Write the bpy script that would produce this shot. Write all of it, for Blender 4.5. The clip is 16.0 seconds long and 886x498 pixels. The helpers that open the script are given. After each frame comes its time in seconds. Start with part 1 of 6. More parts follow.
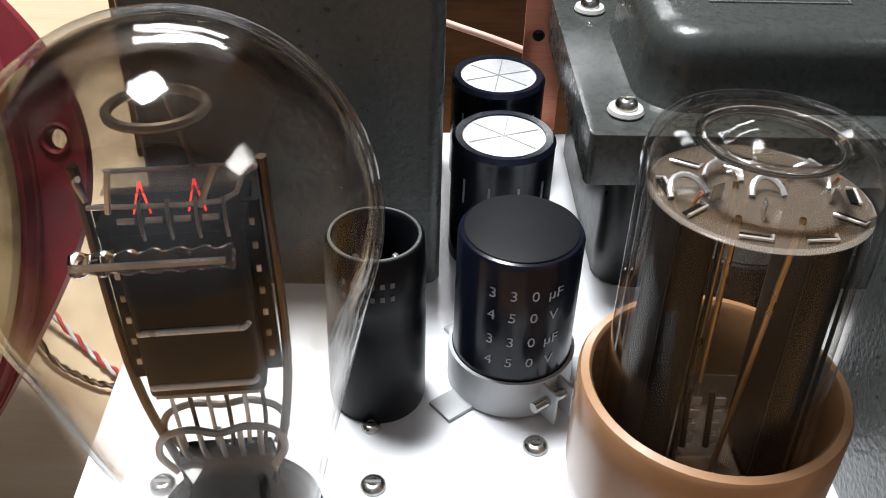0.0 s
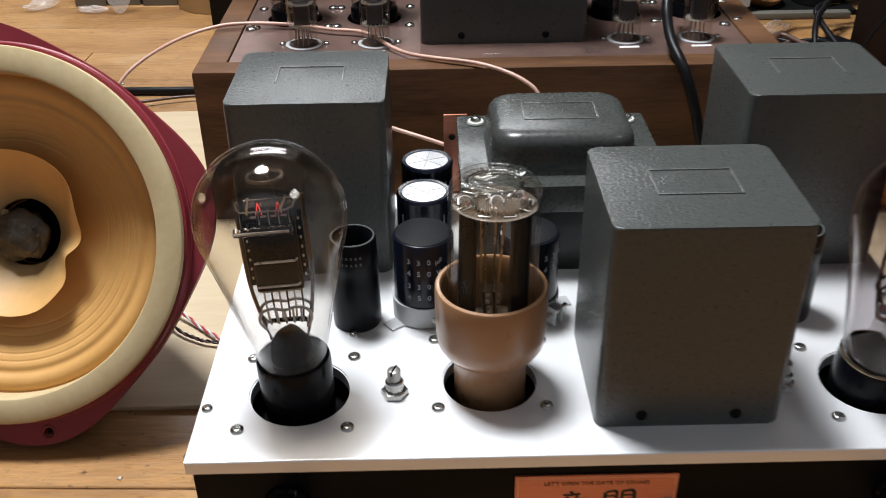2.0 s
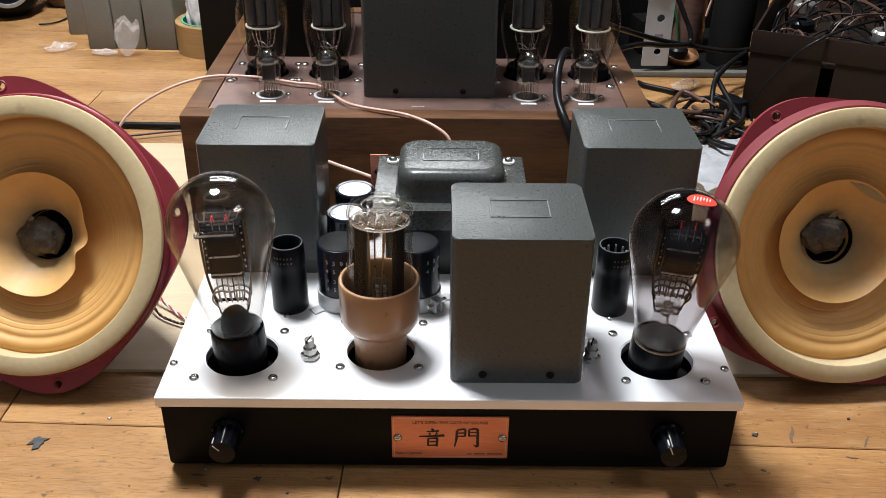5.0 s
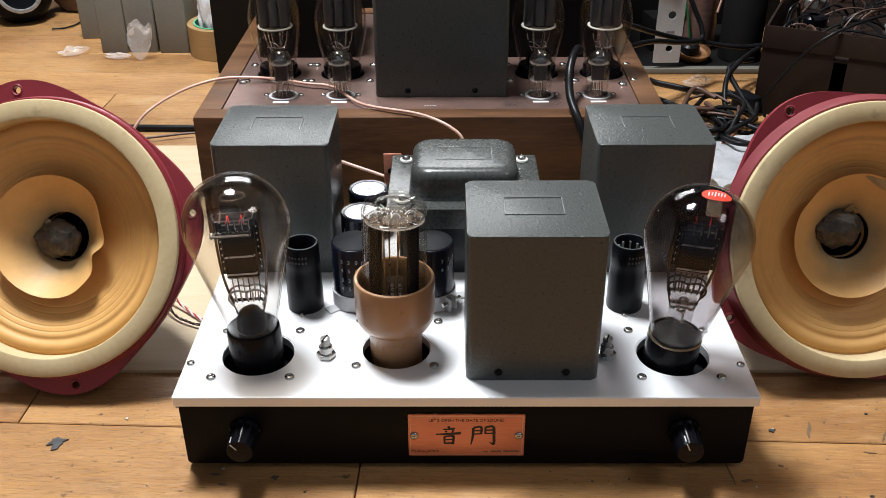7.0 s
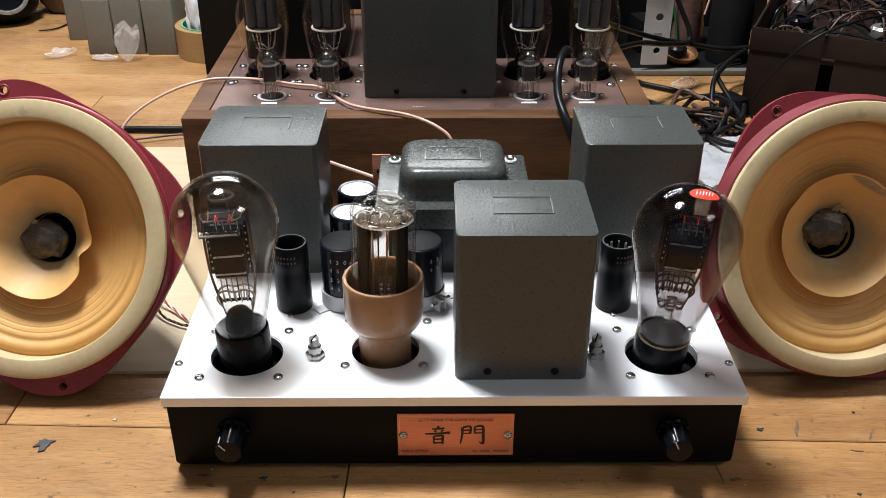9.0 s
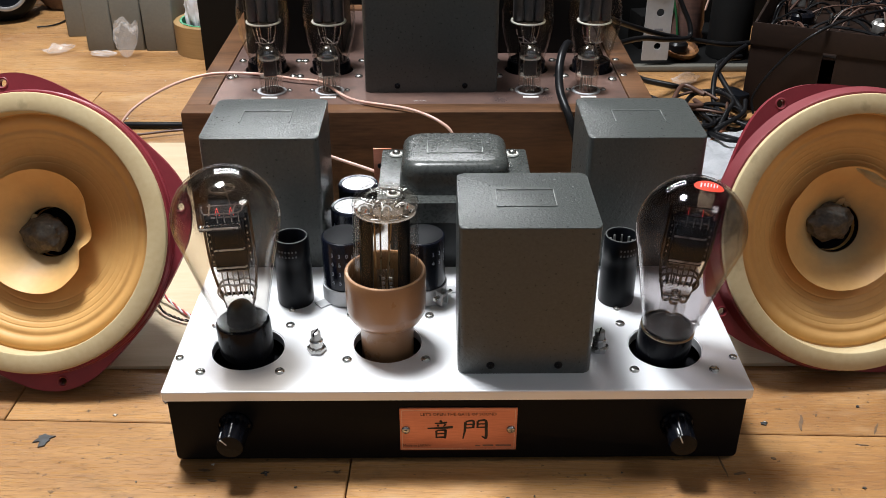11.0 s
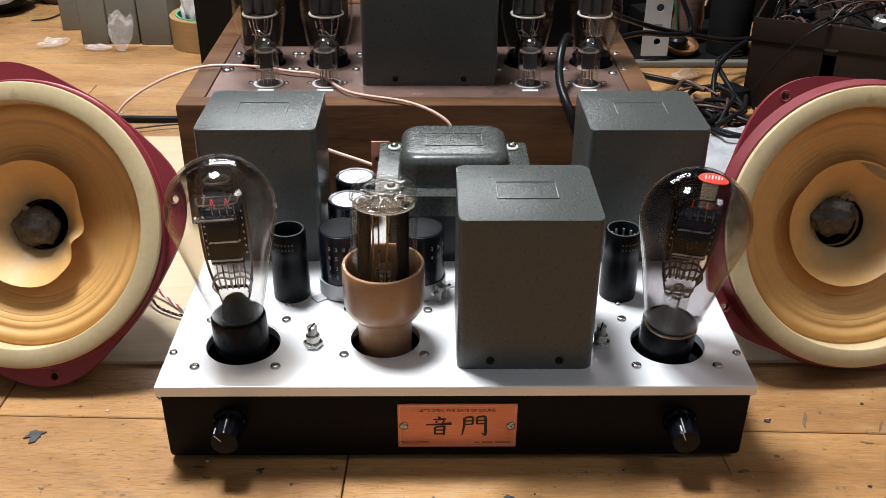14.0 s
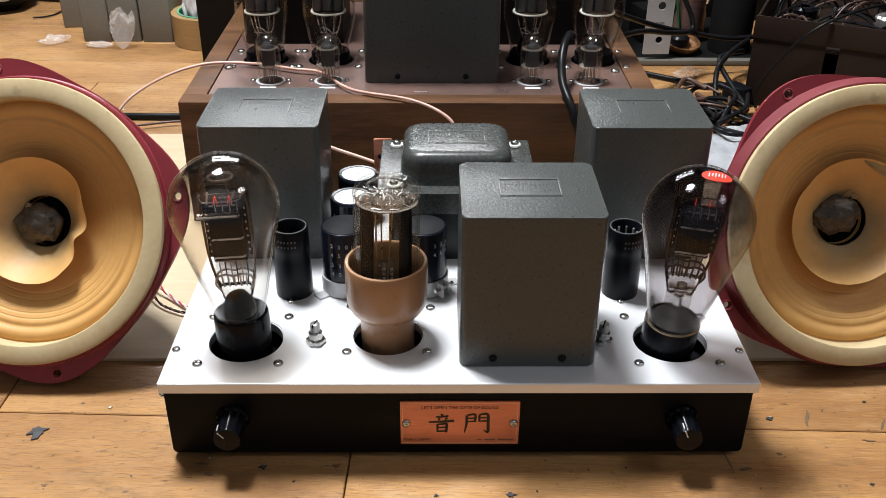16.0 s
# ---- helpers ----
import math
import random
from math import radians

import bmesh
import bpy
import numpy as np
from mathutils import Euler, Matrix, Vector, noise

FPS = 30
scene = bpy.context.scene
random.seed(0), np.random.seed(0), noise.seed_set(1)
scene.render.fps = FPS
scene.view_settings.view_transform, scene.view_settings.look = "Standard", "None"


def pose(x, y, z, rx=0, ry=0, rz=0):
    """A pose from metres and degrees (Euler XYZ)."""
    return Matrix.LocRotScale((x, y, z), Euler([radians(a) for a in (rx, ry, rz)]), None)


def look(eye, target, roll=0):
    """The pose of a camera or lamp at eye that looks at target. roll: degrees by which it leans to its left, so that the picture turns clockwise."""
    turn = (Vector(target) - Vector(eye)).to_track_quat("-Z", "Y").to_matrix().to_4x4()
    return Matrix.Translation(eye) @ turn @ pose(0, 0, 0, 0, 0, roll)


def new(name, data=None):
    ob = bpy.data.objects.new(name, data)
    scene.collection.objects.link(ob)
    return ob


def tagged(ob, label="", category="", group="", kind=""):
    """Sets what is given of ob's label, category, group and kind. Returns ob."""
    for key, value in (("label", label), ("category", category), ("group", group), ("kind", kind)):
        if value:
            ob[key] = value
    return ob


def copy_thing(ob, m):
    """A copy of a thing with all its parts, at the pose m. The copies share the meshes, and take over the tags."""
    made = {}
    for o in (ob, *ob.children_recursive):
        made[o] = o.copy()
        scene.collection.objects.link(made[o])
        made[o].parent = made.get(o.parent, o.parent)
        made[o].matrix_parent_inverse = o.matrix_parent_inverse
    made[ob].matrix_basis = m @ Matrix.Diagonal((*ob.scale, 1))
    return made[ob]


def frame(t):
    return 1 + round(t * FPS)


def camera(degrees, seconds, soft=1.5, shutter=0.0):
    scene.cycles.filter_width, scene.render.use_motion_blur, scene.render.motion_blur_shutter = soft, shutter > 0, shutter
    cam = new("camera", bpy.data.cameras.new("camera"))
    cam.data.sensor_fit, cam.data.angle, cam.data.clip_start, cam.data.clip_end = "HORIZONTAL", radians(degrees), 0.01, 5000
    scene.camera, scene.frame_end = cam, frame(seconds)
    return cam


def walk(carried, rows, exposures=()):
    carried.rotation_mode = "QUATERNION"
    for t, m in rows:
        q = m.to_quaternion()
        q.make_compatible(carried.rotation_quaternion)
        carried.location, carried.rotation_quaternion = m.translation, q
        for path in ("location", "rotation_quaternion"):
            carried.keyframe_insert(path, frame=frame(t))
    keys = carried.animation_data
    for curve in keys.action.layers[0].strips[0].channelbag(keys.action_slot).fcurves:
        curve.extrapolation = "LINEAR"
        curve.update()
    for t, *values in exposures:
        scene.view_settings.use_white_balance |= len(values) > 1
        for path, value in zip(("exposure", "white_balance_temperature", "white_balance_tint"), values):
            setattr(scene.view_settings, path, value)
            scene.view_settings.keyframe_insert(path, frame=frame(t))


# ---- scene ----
cam = camera(50.0, 16.0, soft=0.8, shutter=0.4)
PATH = [
    (0, (-0.0987, -0.0734, 0.2357), (-0.0956, 0.0065, 0.1756), 1.9),
    (0.5, (-0.0931, -0.0866, 0.2457), (-0.0911, -0.0062, 0.1863), 1.5),
    (1, (-0.0852, -0.1567, 0.2830), (-0.0856, -0.0738, 0.2270), -0.4),
    (1.5, (-0.0723, -0.2293, 0.3105), (-0.0724, -0.1448, 0.2570), -1.2),
    (2, (-0.0680, -0.2920, 0.3442), (-0.0671, -0.2071, 0.2915), -0.8),
    (2.5, (-0.0439, -0.3608, 0.3710), (-0.0420, -0.2756, 0.3187), 0.7),
    (3, (-0.0273, -0.4098, 0.3959), (-0.0253, -0.3248, 0.3432), 0.6),
    (3.5, (-0.0135, -0.4274, 0.4136), (-0.0113, -0.3420, 0.3618), 0.2),
    (4, (-0.0080, -0.4348, 0.4181), (-0.0065, -0.3487, 0.3674), 1.1),
    (6.5, (-0.0077, -0.4439, 0.4178), (-0.0087, -0.3571, 0.3680), -0.3),
    (7, (-0.0095, -0.4436, 0.4173), (-0.0102, -0.3570, 0.3674), -0.3),
    (7.5, (-0.0114, -0.4444, 0.4173), (-0.0118, -0.3578, 0.3674), -0.2),
    (8, (-0.0142, -0.4457, 0.4170), (-0.0143, -0.3590, 0.3672), -0.1),
    (8.5, (-0.0109, -0.4466, 0.4184), (-0.0106, -0.3598, 0.3688), -0.1),
    (9, (-0.0097, -0.4449, 0.4153), (-0.0092, -0.3581, 0.3657), -0.0),
    (11.5, (-0.0126, -0.4433, 0.4101), (-0.0118, -0.3565, 0.3604), 0.0),
    (12, (-0.0114, -0.4428, 0.4096), (-0.0100, -0.3558, 0.3603), 0.3),
    (12.5, (-0.0131, -0.4415, 0.4080), (-0.0116, -0.3545, 0.3588), 0.3),
    (13, (-0.0137, -0.4400, 0.4059), (-0.0123, -0.3530, 0.3567), 0.4),
    (13.5, (-0.0135, -0.4379, 0.4038), (-0.0123, -0.3510, 0.3543), 0.3),
    (14, (-0.0141, -0.4364, 0.4019), (-0.0130, -0.3497, 0.3522), 0.3),
    (14.5, (-0.0139, -0.4376, 0.4032), (-0.0129, -0.3508, 0.3535), 0.3),
    (15, (-0.0155, -0.4375, 0.4022), (-0.0144, -0.3508, 0.3524), 0.3),
    (15.5, (-0.0165, -0.4369, 0.4011), (-0.0155, -0.3502, 0.3512), 0.4),
    (16, (-0.0158, -0.4367, 0.4014), (-0.0147, -0.3500, 0.3515), 0.4),
]
walk(cam, [(t, look(eye, target, roll)) for t, eye, target, roll in PATH],
     [(0.0, 0.04), (1.0, 0.04), (1.5, -0.14), (2.0, -0.26), (2.5, -0.24), (3.0, -0.14), (3.5, 0.0), (16.0, 0.02)])

# ---- world and lamps ----
world = bpy.data.worlds.new("room_air")
scene.world = world
world.use_nodes = True
world.node_tree.nodes["Background"].inputs[0].default_value = (0.9, 0.95, 1.0, 1)
world.node_tree.nodes["Background"].inputs[1].default_value = 0.004


def area_lamp(name, place, target, width, depth, watts, colour):
    data = bpy.data.lights.new(name, "AREA")
    data.shape, data.size, data.size_y, data.energy, data.color = "RECTANGLE", width, depth, watts, colour
    ob = new(name, data)
    ob.matrix_world = look(place, target)
    return ob


area_lamp("ceiling_lamp_light", (-0.34, 0.43, 1.68), (0.0, 0.1, 0.0), 0.34, 0.28, 54, (0.94, 0.97, 1.0))
area_lamp("back_lamp_light", (-0.35, 2.30, 1.50), (0.0, 0.1, 0.0), 1.20, 0.24, 19.5, (0.95, 0.97, 1.0))

area_lamp("side_lamp_light", (1.50, -0.45, 1.95), (0.0, 0.1, 0.1), 0.60, 0.40, 5.5, (0.97, 0.98, 1.0))


# ---- materials ----
def material(name, colour, rough=0.5, metal=0.0, dark=None, scale=30.0, stretch=(1, 1, 1), fine=300.0, bump=0.05, mix=0.5,
             spots=0.0, rough_var=0.12, per_piece=0.0, coat=0.0, clear=0.0, depth=0.002, gloss=0.5, fine_detail=4.0):
    """Colour varies between colour and dark at two scales, with grain, roughness variation and relief."""
    m = bpy.data.materials.new(name)
    m.use_nodes = True
    t = m.node_tree
    n, l = t.nodes, t.links
    b = n["Principled BSDF"]
    dark = dark or tuple(c * 0.72 for c in colour)
    tc = n.new("ShaderNodeTexCoord")
    mp = n.new("ShaderNodeMapping")
    mp.inputs["Scale"].default_value = stretch
    l.new(tc.outputs["Object"], mp.inputs["Vector"])
    src = mp.outputs["Vector"]
    if per_piece:
        oi = n.new("ShaderNodeObjectInfo")
        mul = n.new("ShaderNodeVectorMath")
        mul.operation = "SCALE"
        mul.inputs[0].default_value = (3.1, 5.3, 7.7)
        l.new(oi.outputs["Random"], mul.inputs["Scale"])
        ad = n.new("ShaderNodeVectorMath")
        l.new(src, ad.inputs[0])
        l.new(mul.outputs[0], ad.inputs[1])
        src = ad.outputs[0]
    big = n.new("ShaderNodeTexNoise")
    big.inputs["Scale"].default_value = scale
    big.inputs["Detail"].default_value = 6
    l.new(src, big.inputs["Vector"])
    small = n.new("ShaderNodeTexNoise")
    small.inputs["Scale"].default_value = fine
    small.inputs["Detail"].default_value = fine_detail
    l.new(src, small.inputs["Vector"])
    add = n.new("ShaderNodeMath")
    add.operation = "MULTIPLY_ADD"
    l.new(small.outputs["Fac"], add.inputs[0])
    add.inputs[1].default_value = 0.45
    l.new(big.outputs["Fac"], add.inputs[2])
    ramp = n.new("ShaderNodeMapRange")
    ramp.inputs["From Min"].default_value = 0.72 - mix * 0.5
    ramp.inputs["From Max"].default_value = 0.72 + mix * 0.5
    l.new(add.outputs[0], ramp.inputs["Value"])
    col = n.new("ShaderNodeMix")
    col.data_type = "RGBA"
    col.inputs["A"].default_value = (*dark, 1)
    col.inputs["B"].default_value = (*colour, 1)
    l.new(ramp.outputs[0], col.inputs["Factor"])
    out = col.outputs["Result"]
    if spots:
        vo = n.new("ShaderNodeTexNoise")
        vo.inputs["Scale"].default_value = scale * 2.3
        vo.inputs["Detail"].default_value = 8
        l.new(tc.outputs["Object"], vo.inputs["Vector"])
        mr = n.new("ShaderNodeMapRange")
        mr.inputs["From Min"].default_value, mr.inputs["From Max"].default_value = 0.62, 0.7
        mr.inputs["To Max"].default_value = spots
        l.new(vo.outputs["Fac"], mr.inputs["Value"])
        c2 = n.new("ShaderNodeMix")
        c2.data_type = "RGBA"
        c2.inputs["B"].default_value = (*(c * 0.3 for c in dark), 1)
        l.new(out, c2.inputs["A"])
        l.new(mr.outputs[0], c2.inputs["Factor"])
        out = c2.outputs["Result"]
    if per_piece:
        hv = n.new("ShaderNodeHueSaturation")
        mv = n.new("ShaderNodeMapRange")
        mv.inputs["To Min"].default_value, mv.inputs["To Max"].default_value = 1 - per_piece, 1 + per_piece
        l.new(oi.outputs["Random"], mv.inputs["Value"])
        l.new(mv.outputs[0], hv.inputs["Value"])
        l.new(out, hv.inputs["Color"])
        out = hv.outputs["Color"]
    l.new(out, b.inputs["Base Color"])
    rr = n.new("ShaderNodeMapRange")
    rr.inputs["To Min"].default_value, rr.inputs["To Max"].default_value = max(rough - rough_var, 0.03), min(rough + rough_var, 1)
    l.new(big.outputs["Fac"], rr.inputs["Value"])
    l.new(rr.outputs[0], b.inputs["Roughness"])
    b.inputs["Metallic"].default_value = metal
    b.inputs["Specular IOR Level"].default_value = gloss
    b.inputs["Coat Weight"].default_value = coat
    b.inputs["Coat Roughness"].default_value = 0.12
    b.inputs["Transmission Weight"].default_value = clear
    if bump:
        bp = n.new("ShaderNodeBump")
        bp.inputs["Strength"].default_value = min(bump * 4, 1)
        bp.inputs["Distance"].default_value = depth * bump
        l.new(small.outputs["Fac"], bp.inputs["Height"])
        l.new(bp.outputs[0], b.inputs["Normal"])
    return m


def plank_wood():
    """Worn varnished boards: broad colour drift, long grain, dark pores, scuffs and knocks."""
    m = bpy.data.materials.new("worn_floor_wood")
    m.use_nodes = True
    n, l = m.node_tree.nodes, m.node_tree.links
    b = n["Principled BSDF"]
    tc, oi, sc, ad = (n.new("ShaderNode" + k) for k in ("TexCoord", "ObjectInfo", "VectorMath", "VectorMath"))
    sc.operation, sc.inputs[0].default_value = "SCALE", (4.3, 2.9, 7.1)
    l.new(oi.outputs["Random"], sc.inputs["Scale"])
    l.new(tc.outputs["Object"], ad.inputs[0])
    l.new(sc.outputs[0], ad.inputs[1])

    def layer(scale, stretch, low, high, detail=6, rough=0.6):
        mp, nz, mr = (n.new("ShaderNode" + k) for k in ("Mapping", "TexNoise", "MapRange"))
        mp.inputs["Scale"].default_value = stretch
        nz.inputs["Scale"].default_value, nz.inputs["Detail"].default_value, nz.inputs["Roughness"].default_value = scale, detail, rough
        mr.inputs["From Min"].default_value, mr.inputs["From Max"].default_value = low, high
        l.new(ad.outputs[0], mp.inputs["Vector"])
        l.new(mp.outputs[0], nz.inputs["Vector"])
        l.new(nz.outputs["Fac"], mr.inputs["Value"])
        return mr.outputs[0]

    def blend(a, colour, fac, amount=1.0):
        mx, mu = n.new("ShaderNodeMix"), n.new("ShaderNodeMath")
        mx.data_type, mu.operation, mu.inputs[1].default_value = "RGBA", "MULTIPLY", amount
        l.new(fac, mu.inputs[0])
        l.new(mu.outputs[0], mx.inputs["Factor"])
        if isinstance(a, tuple):
            mx.inputs["A"].default_value = (*a, 1)
        else:
            l.new(a, mx.inputs["A"])
        mx.inputs["B"].default_value = (*colour, 1)
        return mx.outputs["Result"]

    grain = layer(26, (1, 22, 1), 0.40, 0.64)
    pores = layer(150, (1, 10, 1), 0.56, 0.68, 4)
    c = blend((0.53, 0.290, 0.112), (0.32, 0.155, 0.056), layer(6, (1, 3, 1), 0.38, 0.64))
    c = blend(c, (0.24, 0.108, 0.036), grain, 0.46)
    c = blend(c, (0.66, 0.40, 0.17), layer(60, (1, 26, 1), 0.54, 0.70, 4), 0.32)
    c = blend(c, (0.12, 0.055, 0.022), pores, 0.26)
    c = blend(c, (0.60, 0.42, 0.24), layer(9, (1, 2, 1), 0.6, 0.75), 0.5)
    c = blend(c, (0.035, 0.03, 0.028), layer(75, (1, 1.5, 1), 0.625, 0.70, 8, 0.7), 0.85)
    c = blend(c, (0.05, 0.032, 0.02), layer(190, (1, 1.3, 1), 0.66, 0.72, 3, 0.6), 0.7)
    c = blend(c, (0.06, 0.04, 0.03), layer(9, (1, 1.5, 1), 0.55, 0.72, 9, 0.75), 0.6)
    hv, mv = n.new("ShaderNodeHueSaturation"), n.new("ShaderNodeMapRange")
    mv.inputs["To Min"].default_value, mv.inputs["To Max"].default_value = 0.82, 1.14
    l.new(oi.outputs["Random"], mv.inputs["Value"])
    l.new(mv.outputs[0], hv.inputs["Value"])
    l.new(c, hv.inputs["Color"])
    l.new(hv.outputs["Color"], b.inputs["Base Color"])
    rr = n.new("ShaderNodeMapRange")
    rr.inputs["To Min"].default_value, rr.inputs["To Max"].default_value = 0.26, 0.55
    l.new(grain, rr.inputs["Value"])
    l.new(rr.outputs[0], b.inputs["Roughness"])
    bp = n.new("ShaderNodeBump")
    bp.inputs["Strength"].default_value, bp.inputs["Distance"].default_value = 0.6, 0.0004
    bp.invert = True
    l.new(pores, bp.inputs["Height"])
    l.new(bp.outputs[0], b.inputs["Normal"])
    return m


def glass(name, tint, ior=1.5, rough=0.012, wave=0.12):
    """Thin clear glass: clear pass-through with Fresnel gloss, so that lamps light what stands inside."""
    m = bpy.data.materials.new(name)
    m.use_nodes = True
    n, l = m.node_tree.nodes, m.node_tree.links
    n.remove(n["Principled BSDF"])
    tr, gl, lw, pw, fr, mx = (n.new("ShaderNode" + k) for k in ("BsdfTransparent", "BsdfGlossy", "LayerWeight", "Math", "Math", "MixShader"))
    tr.inputs[0].default_value = (*tint, 1)
    gl.inputs["Roughness"].default_value = rough
    lw.inputs["Blend"].default_value = 0.5
    face_on = ((ior - 1) / (ior + 1)) ** 2
    pw.operation, pw.inputs[1].default_value = "POWER", 4.6
    fr.operation, fr.inputs[1].default_value, fr.inputs[2].default_value = "MULTIPLY_ADD", 0.9 - face_on, face_on
    l.new(lw.outputs["Facing"], pw.inputs[0])
    l.new(pw.outputs[0], fr.inputs[0])
    l.new(fr.outputs[0], mx.inputs[0])
    l.new(tr.outputs[0], mx.inputs[1])
    l.new(gl.outputs[0], mx.inputs[2])
    tc, mp, nz, bp = (n.new("ShaderNode" + k) for k in ("TexCoord", "Mapping", "TexNoise", "Bump"))
    mp.inputs["Scale"].default_value = (1, 1, 0.3)
    nz.inputs["Scale"].default_value, nz.inputs["Detail"].default_value = 95, 2
    bp.inputs["Strength"].default_value, bp.inputs["Distance"].default_value = wave, 0.0012
    l.new(tc.outputs["Object"], mp.inputs["Vector"])
    l.new(mp.outputs[0], nz.inputs["Vector"])
    l.new(nz.outputs["Fac"], bp.inputs["Height"])
    l.new(bp.outputs[0], gl.inputs["Normal"])
    l.new(mx.outputs[0], n["Material Output"].inputs[0])
    return m


def getter(name, tint, ior, low, high):
    """Metal film that thins out downwards, patchily."""
    m = glass(name, tint, ior, 0.06, 0.30)
    n, l = m.node_tree.nodes, m.node_tree.links
    out = n["Material Output"]
    film = out.inputs[0].links[0].from_socket
    tc, sp, nz, ad, mr, cl, mx = (n.new("ShaderNode" + k) for k in ("TexCoord", "SeparateXYZ", "TexNoise", "Math", "MapRange", "BsdfTransparent", "MixShader"))
    nz.inputs["Scale"].default_value, nz.inputs["Detail"].default_value = 55, 5
    l.new(tc.outputs["Object"], sp.inputs[0])
    l.new(tc.outputs["Object"], nz.inputs["Vector"])
    ad.operation, ad.inputs[1].default_value = "MULTIPLY_ADD", 0.06
    l.new(nz.outputs["Fac"], ad.inputs[0])
    l.new(sp.outputs["Z"], ad.inputs[2])
    mr.inputs["From Min"].default_value, mr.inputs["From Max"].default_value = low + 0.030, high + 0.030
    mr.interpolation_type = "SMOOTHSTEP"
    l.new(ad.outputs[0], mr.inputs["Value"])
    l.new(mr.outputs[0], mx.inputs[0])
    l.new(cl.outputs[0], mx.inputs[1])
    l.new(film, mx.inputs[2])
    l.new(mx.outputs[0], out.inputs[0])
    return m


def milky(name, colour, cover):
    """Thin translucent sheet: part of the light goes through, the rest scatters."""
    m = bpy.data.materials.new(name)
    m.use_nodes = True
    n, l = m.node_tree.nodes, m.node_tree.links
    tr, mx = n.new("ShaderNodeBsdfTransparent"), n.new("ShaderNodeMixShader")
    b = n["Principled BSDF"]
    nz = n.new("ShaderNodeTexNoise")
    nz.inputs["Scale"].default_value = 260
    ra = n.new("ShaderNodeMapRange")
    ra.inputs["To Min"].default_value, ra.inputs["To Max"].default_value = cover * 0.6, min(cover * 1.4, 1)
    l.new(nz.outputs["Fac"], ra.inputs["Value"])
    b.inputs["Base Color"].default_value, b.inputs["Roughness"].default_value = (*colour, 1), 0.2
    l.new(ra.outputs[0], mx.inputs[0])
    l.new(tr.outputs[0], mx.inputs[1])
    l.new(b.outputs[0], mx.inputs[2])
    l.new(mx.outputs[0], n["Material Output"].inputs[0])
    return m


def glow(name, colour, strength):
    m = bpy.data.materials.new(name)
    m.use_nodes = True
    b = m.node_tree.nodes["Principled BSDF"]
    b.inputs["Base Color"].default_value = (*colour, 1)
    b.inputs["Emission Color"].default_value = (*colour, 1)
    b.inputs["Emission Strength"].default_value = strength
    return m


ALU = material("brushed_aluminium", (0.88, 0.89, 0.91), 0.4, 0.4, (0.8, 0.81, 0.83), 20, (4, 160, 160), 60, 0.04, 1.2)
BLACK_PAINT = material("black_satin_paint", (0.006, 0.006, 0.007), 0.4, 0, (0.004, 0.004, 0.005), 18, fine=900, bump=0.04, gloss=0.09)
HAMMER = material("grey_hammertone_paint", (0.074, 0.080, 0.076), 0.30, 0.04, (0.049, 0.054, 0.051), 420, fine=620, bump=0.2, depth=0.0021, gloss=0.46, mix=0.8, rough_var=0.08, fine_detail=1.5)
BLACK_ENAMEL = material("black_enamel", (0.010, 0.011, 0.011), 0.32, 0, None, 300, fine=800, bump=0.06, gloss=0.35)
HAMMER_SMOOTH = material("smooth_grey_hammertone", (0.060, 0.065, 0.061), 0.28, 0.04, (0.042, 0.046, 0.043), 420, fine=900, bump=0.1, depth=0.0013, gloss=0.5, mix=0.8, rough_var=0.08, fine_detail=1.5)
# Lighter grey that paints the lamp's glint on pressed edges and tube rims.
EDGE_GLINT = material("worn_grey_edge", (0.3, 0.31, 0.3), 0.3, 0.6, (0.2, 0.21, 0.2), 90, fine=620, bump=0.05)
COPPER = material("etched_copper", (0.75, 0.3, 0.19), 0.38, 0.55, (0.62, 0.23, 0.14), 30, (3, 60, 60), 90, 0.02)
COPPER_DARK = material("tarnished_copper", (0.26, 0.15, 0.12), 0.4, 0.5, (0.14, 0.09, 0.085), 40, (1, 1, 6), bump=0.01)
BROWN_BAKELITE = material("tan_bakelite", (0.37, 0.2, 0.1), 0.3, 0, (0.33, 0.175, 0.085), 40, fine=700, bump=0.02, coat=0.15)
BLACK_BAKELITE = material("black_bakelite", (0.005, 0.0055, 0.008), 0.20, 0, None, 40, fine=800, bump=0.015, gloss=0.13)
BLACK_PLASTIC = material("black_plastic", (0.005, 0.0058, 0.008), 0.33, 0, None, 60, fine=800, bump=0.03, gloss=0.14)
CAP_SLEEVE = material("dark_blue_sleeve", (0.007, 0.009, 0.018), 0.2, 0, None, 50, fine=700, bump=0.02, gloss=0.4)
CAP_TOP = material("pressed_aluminium", (0.82, 0.83, 0.86), 0.4, 0.6, None, 60, fine=500, bump=0.03)
CAP_DISC = material("dark_vinyl_disc", (0.008, 0.0085, 0.010), 0.55, 0, None, 80, fine=900, bump=0.06, gloss=0.15)
STEEL = material("bright_steel", (0.62, 0.61, 0.58), 0.26, 1.0, None, 120, fine=900, bump=0.02)
DULL_STEEL = material("dull_nickel", (0.46, 0.45, 0.43), 0.33, 0.7, None, 120, fine=900, bump=0.02)
ANODE = material("carbonised_plate", (0.016, 0.016, 0.018), 0.5, 0.0, (0.010, 0.010, 0.012), 90, fine=900, bump=0.05, gloss=0.12)
GREY_ANODE = material("grey_anode_metal", (0.085, 0.088, 0.095), 0.4, 0.5, None, 120, fine=900, bump=0.02)
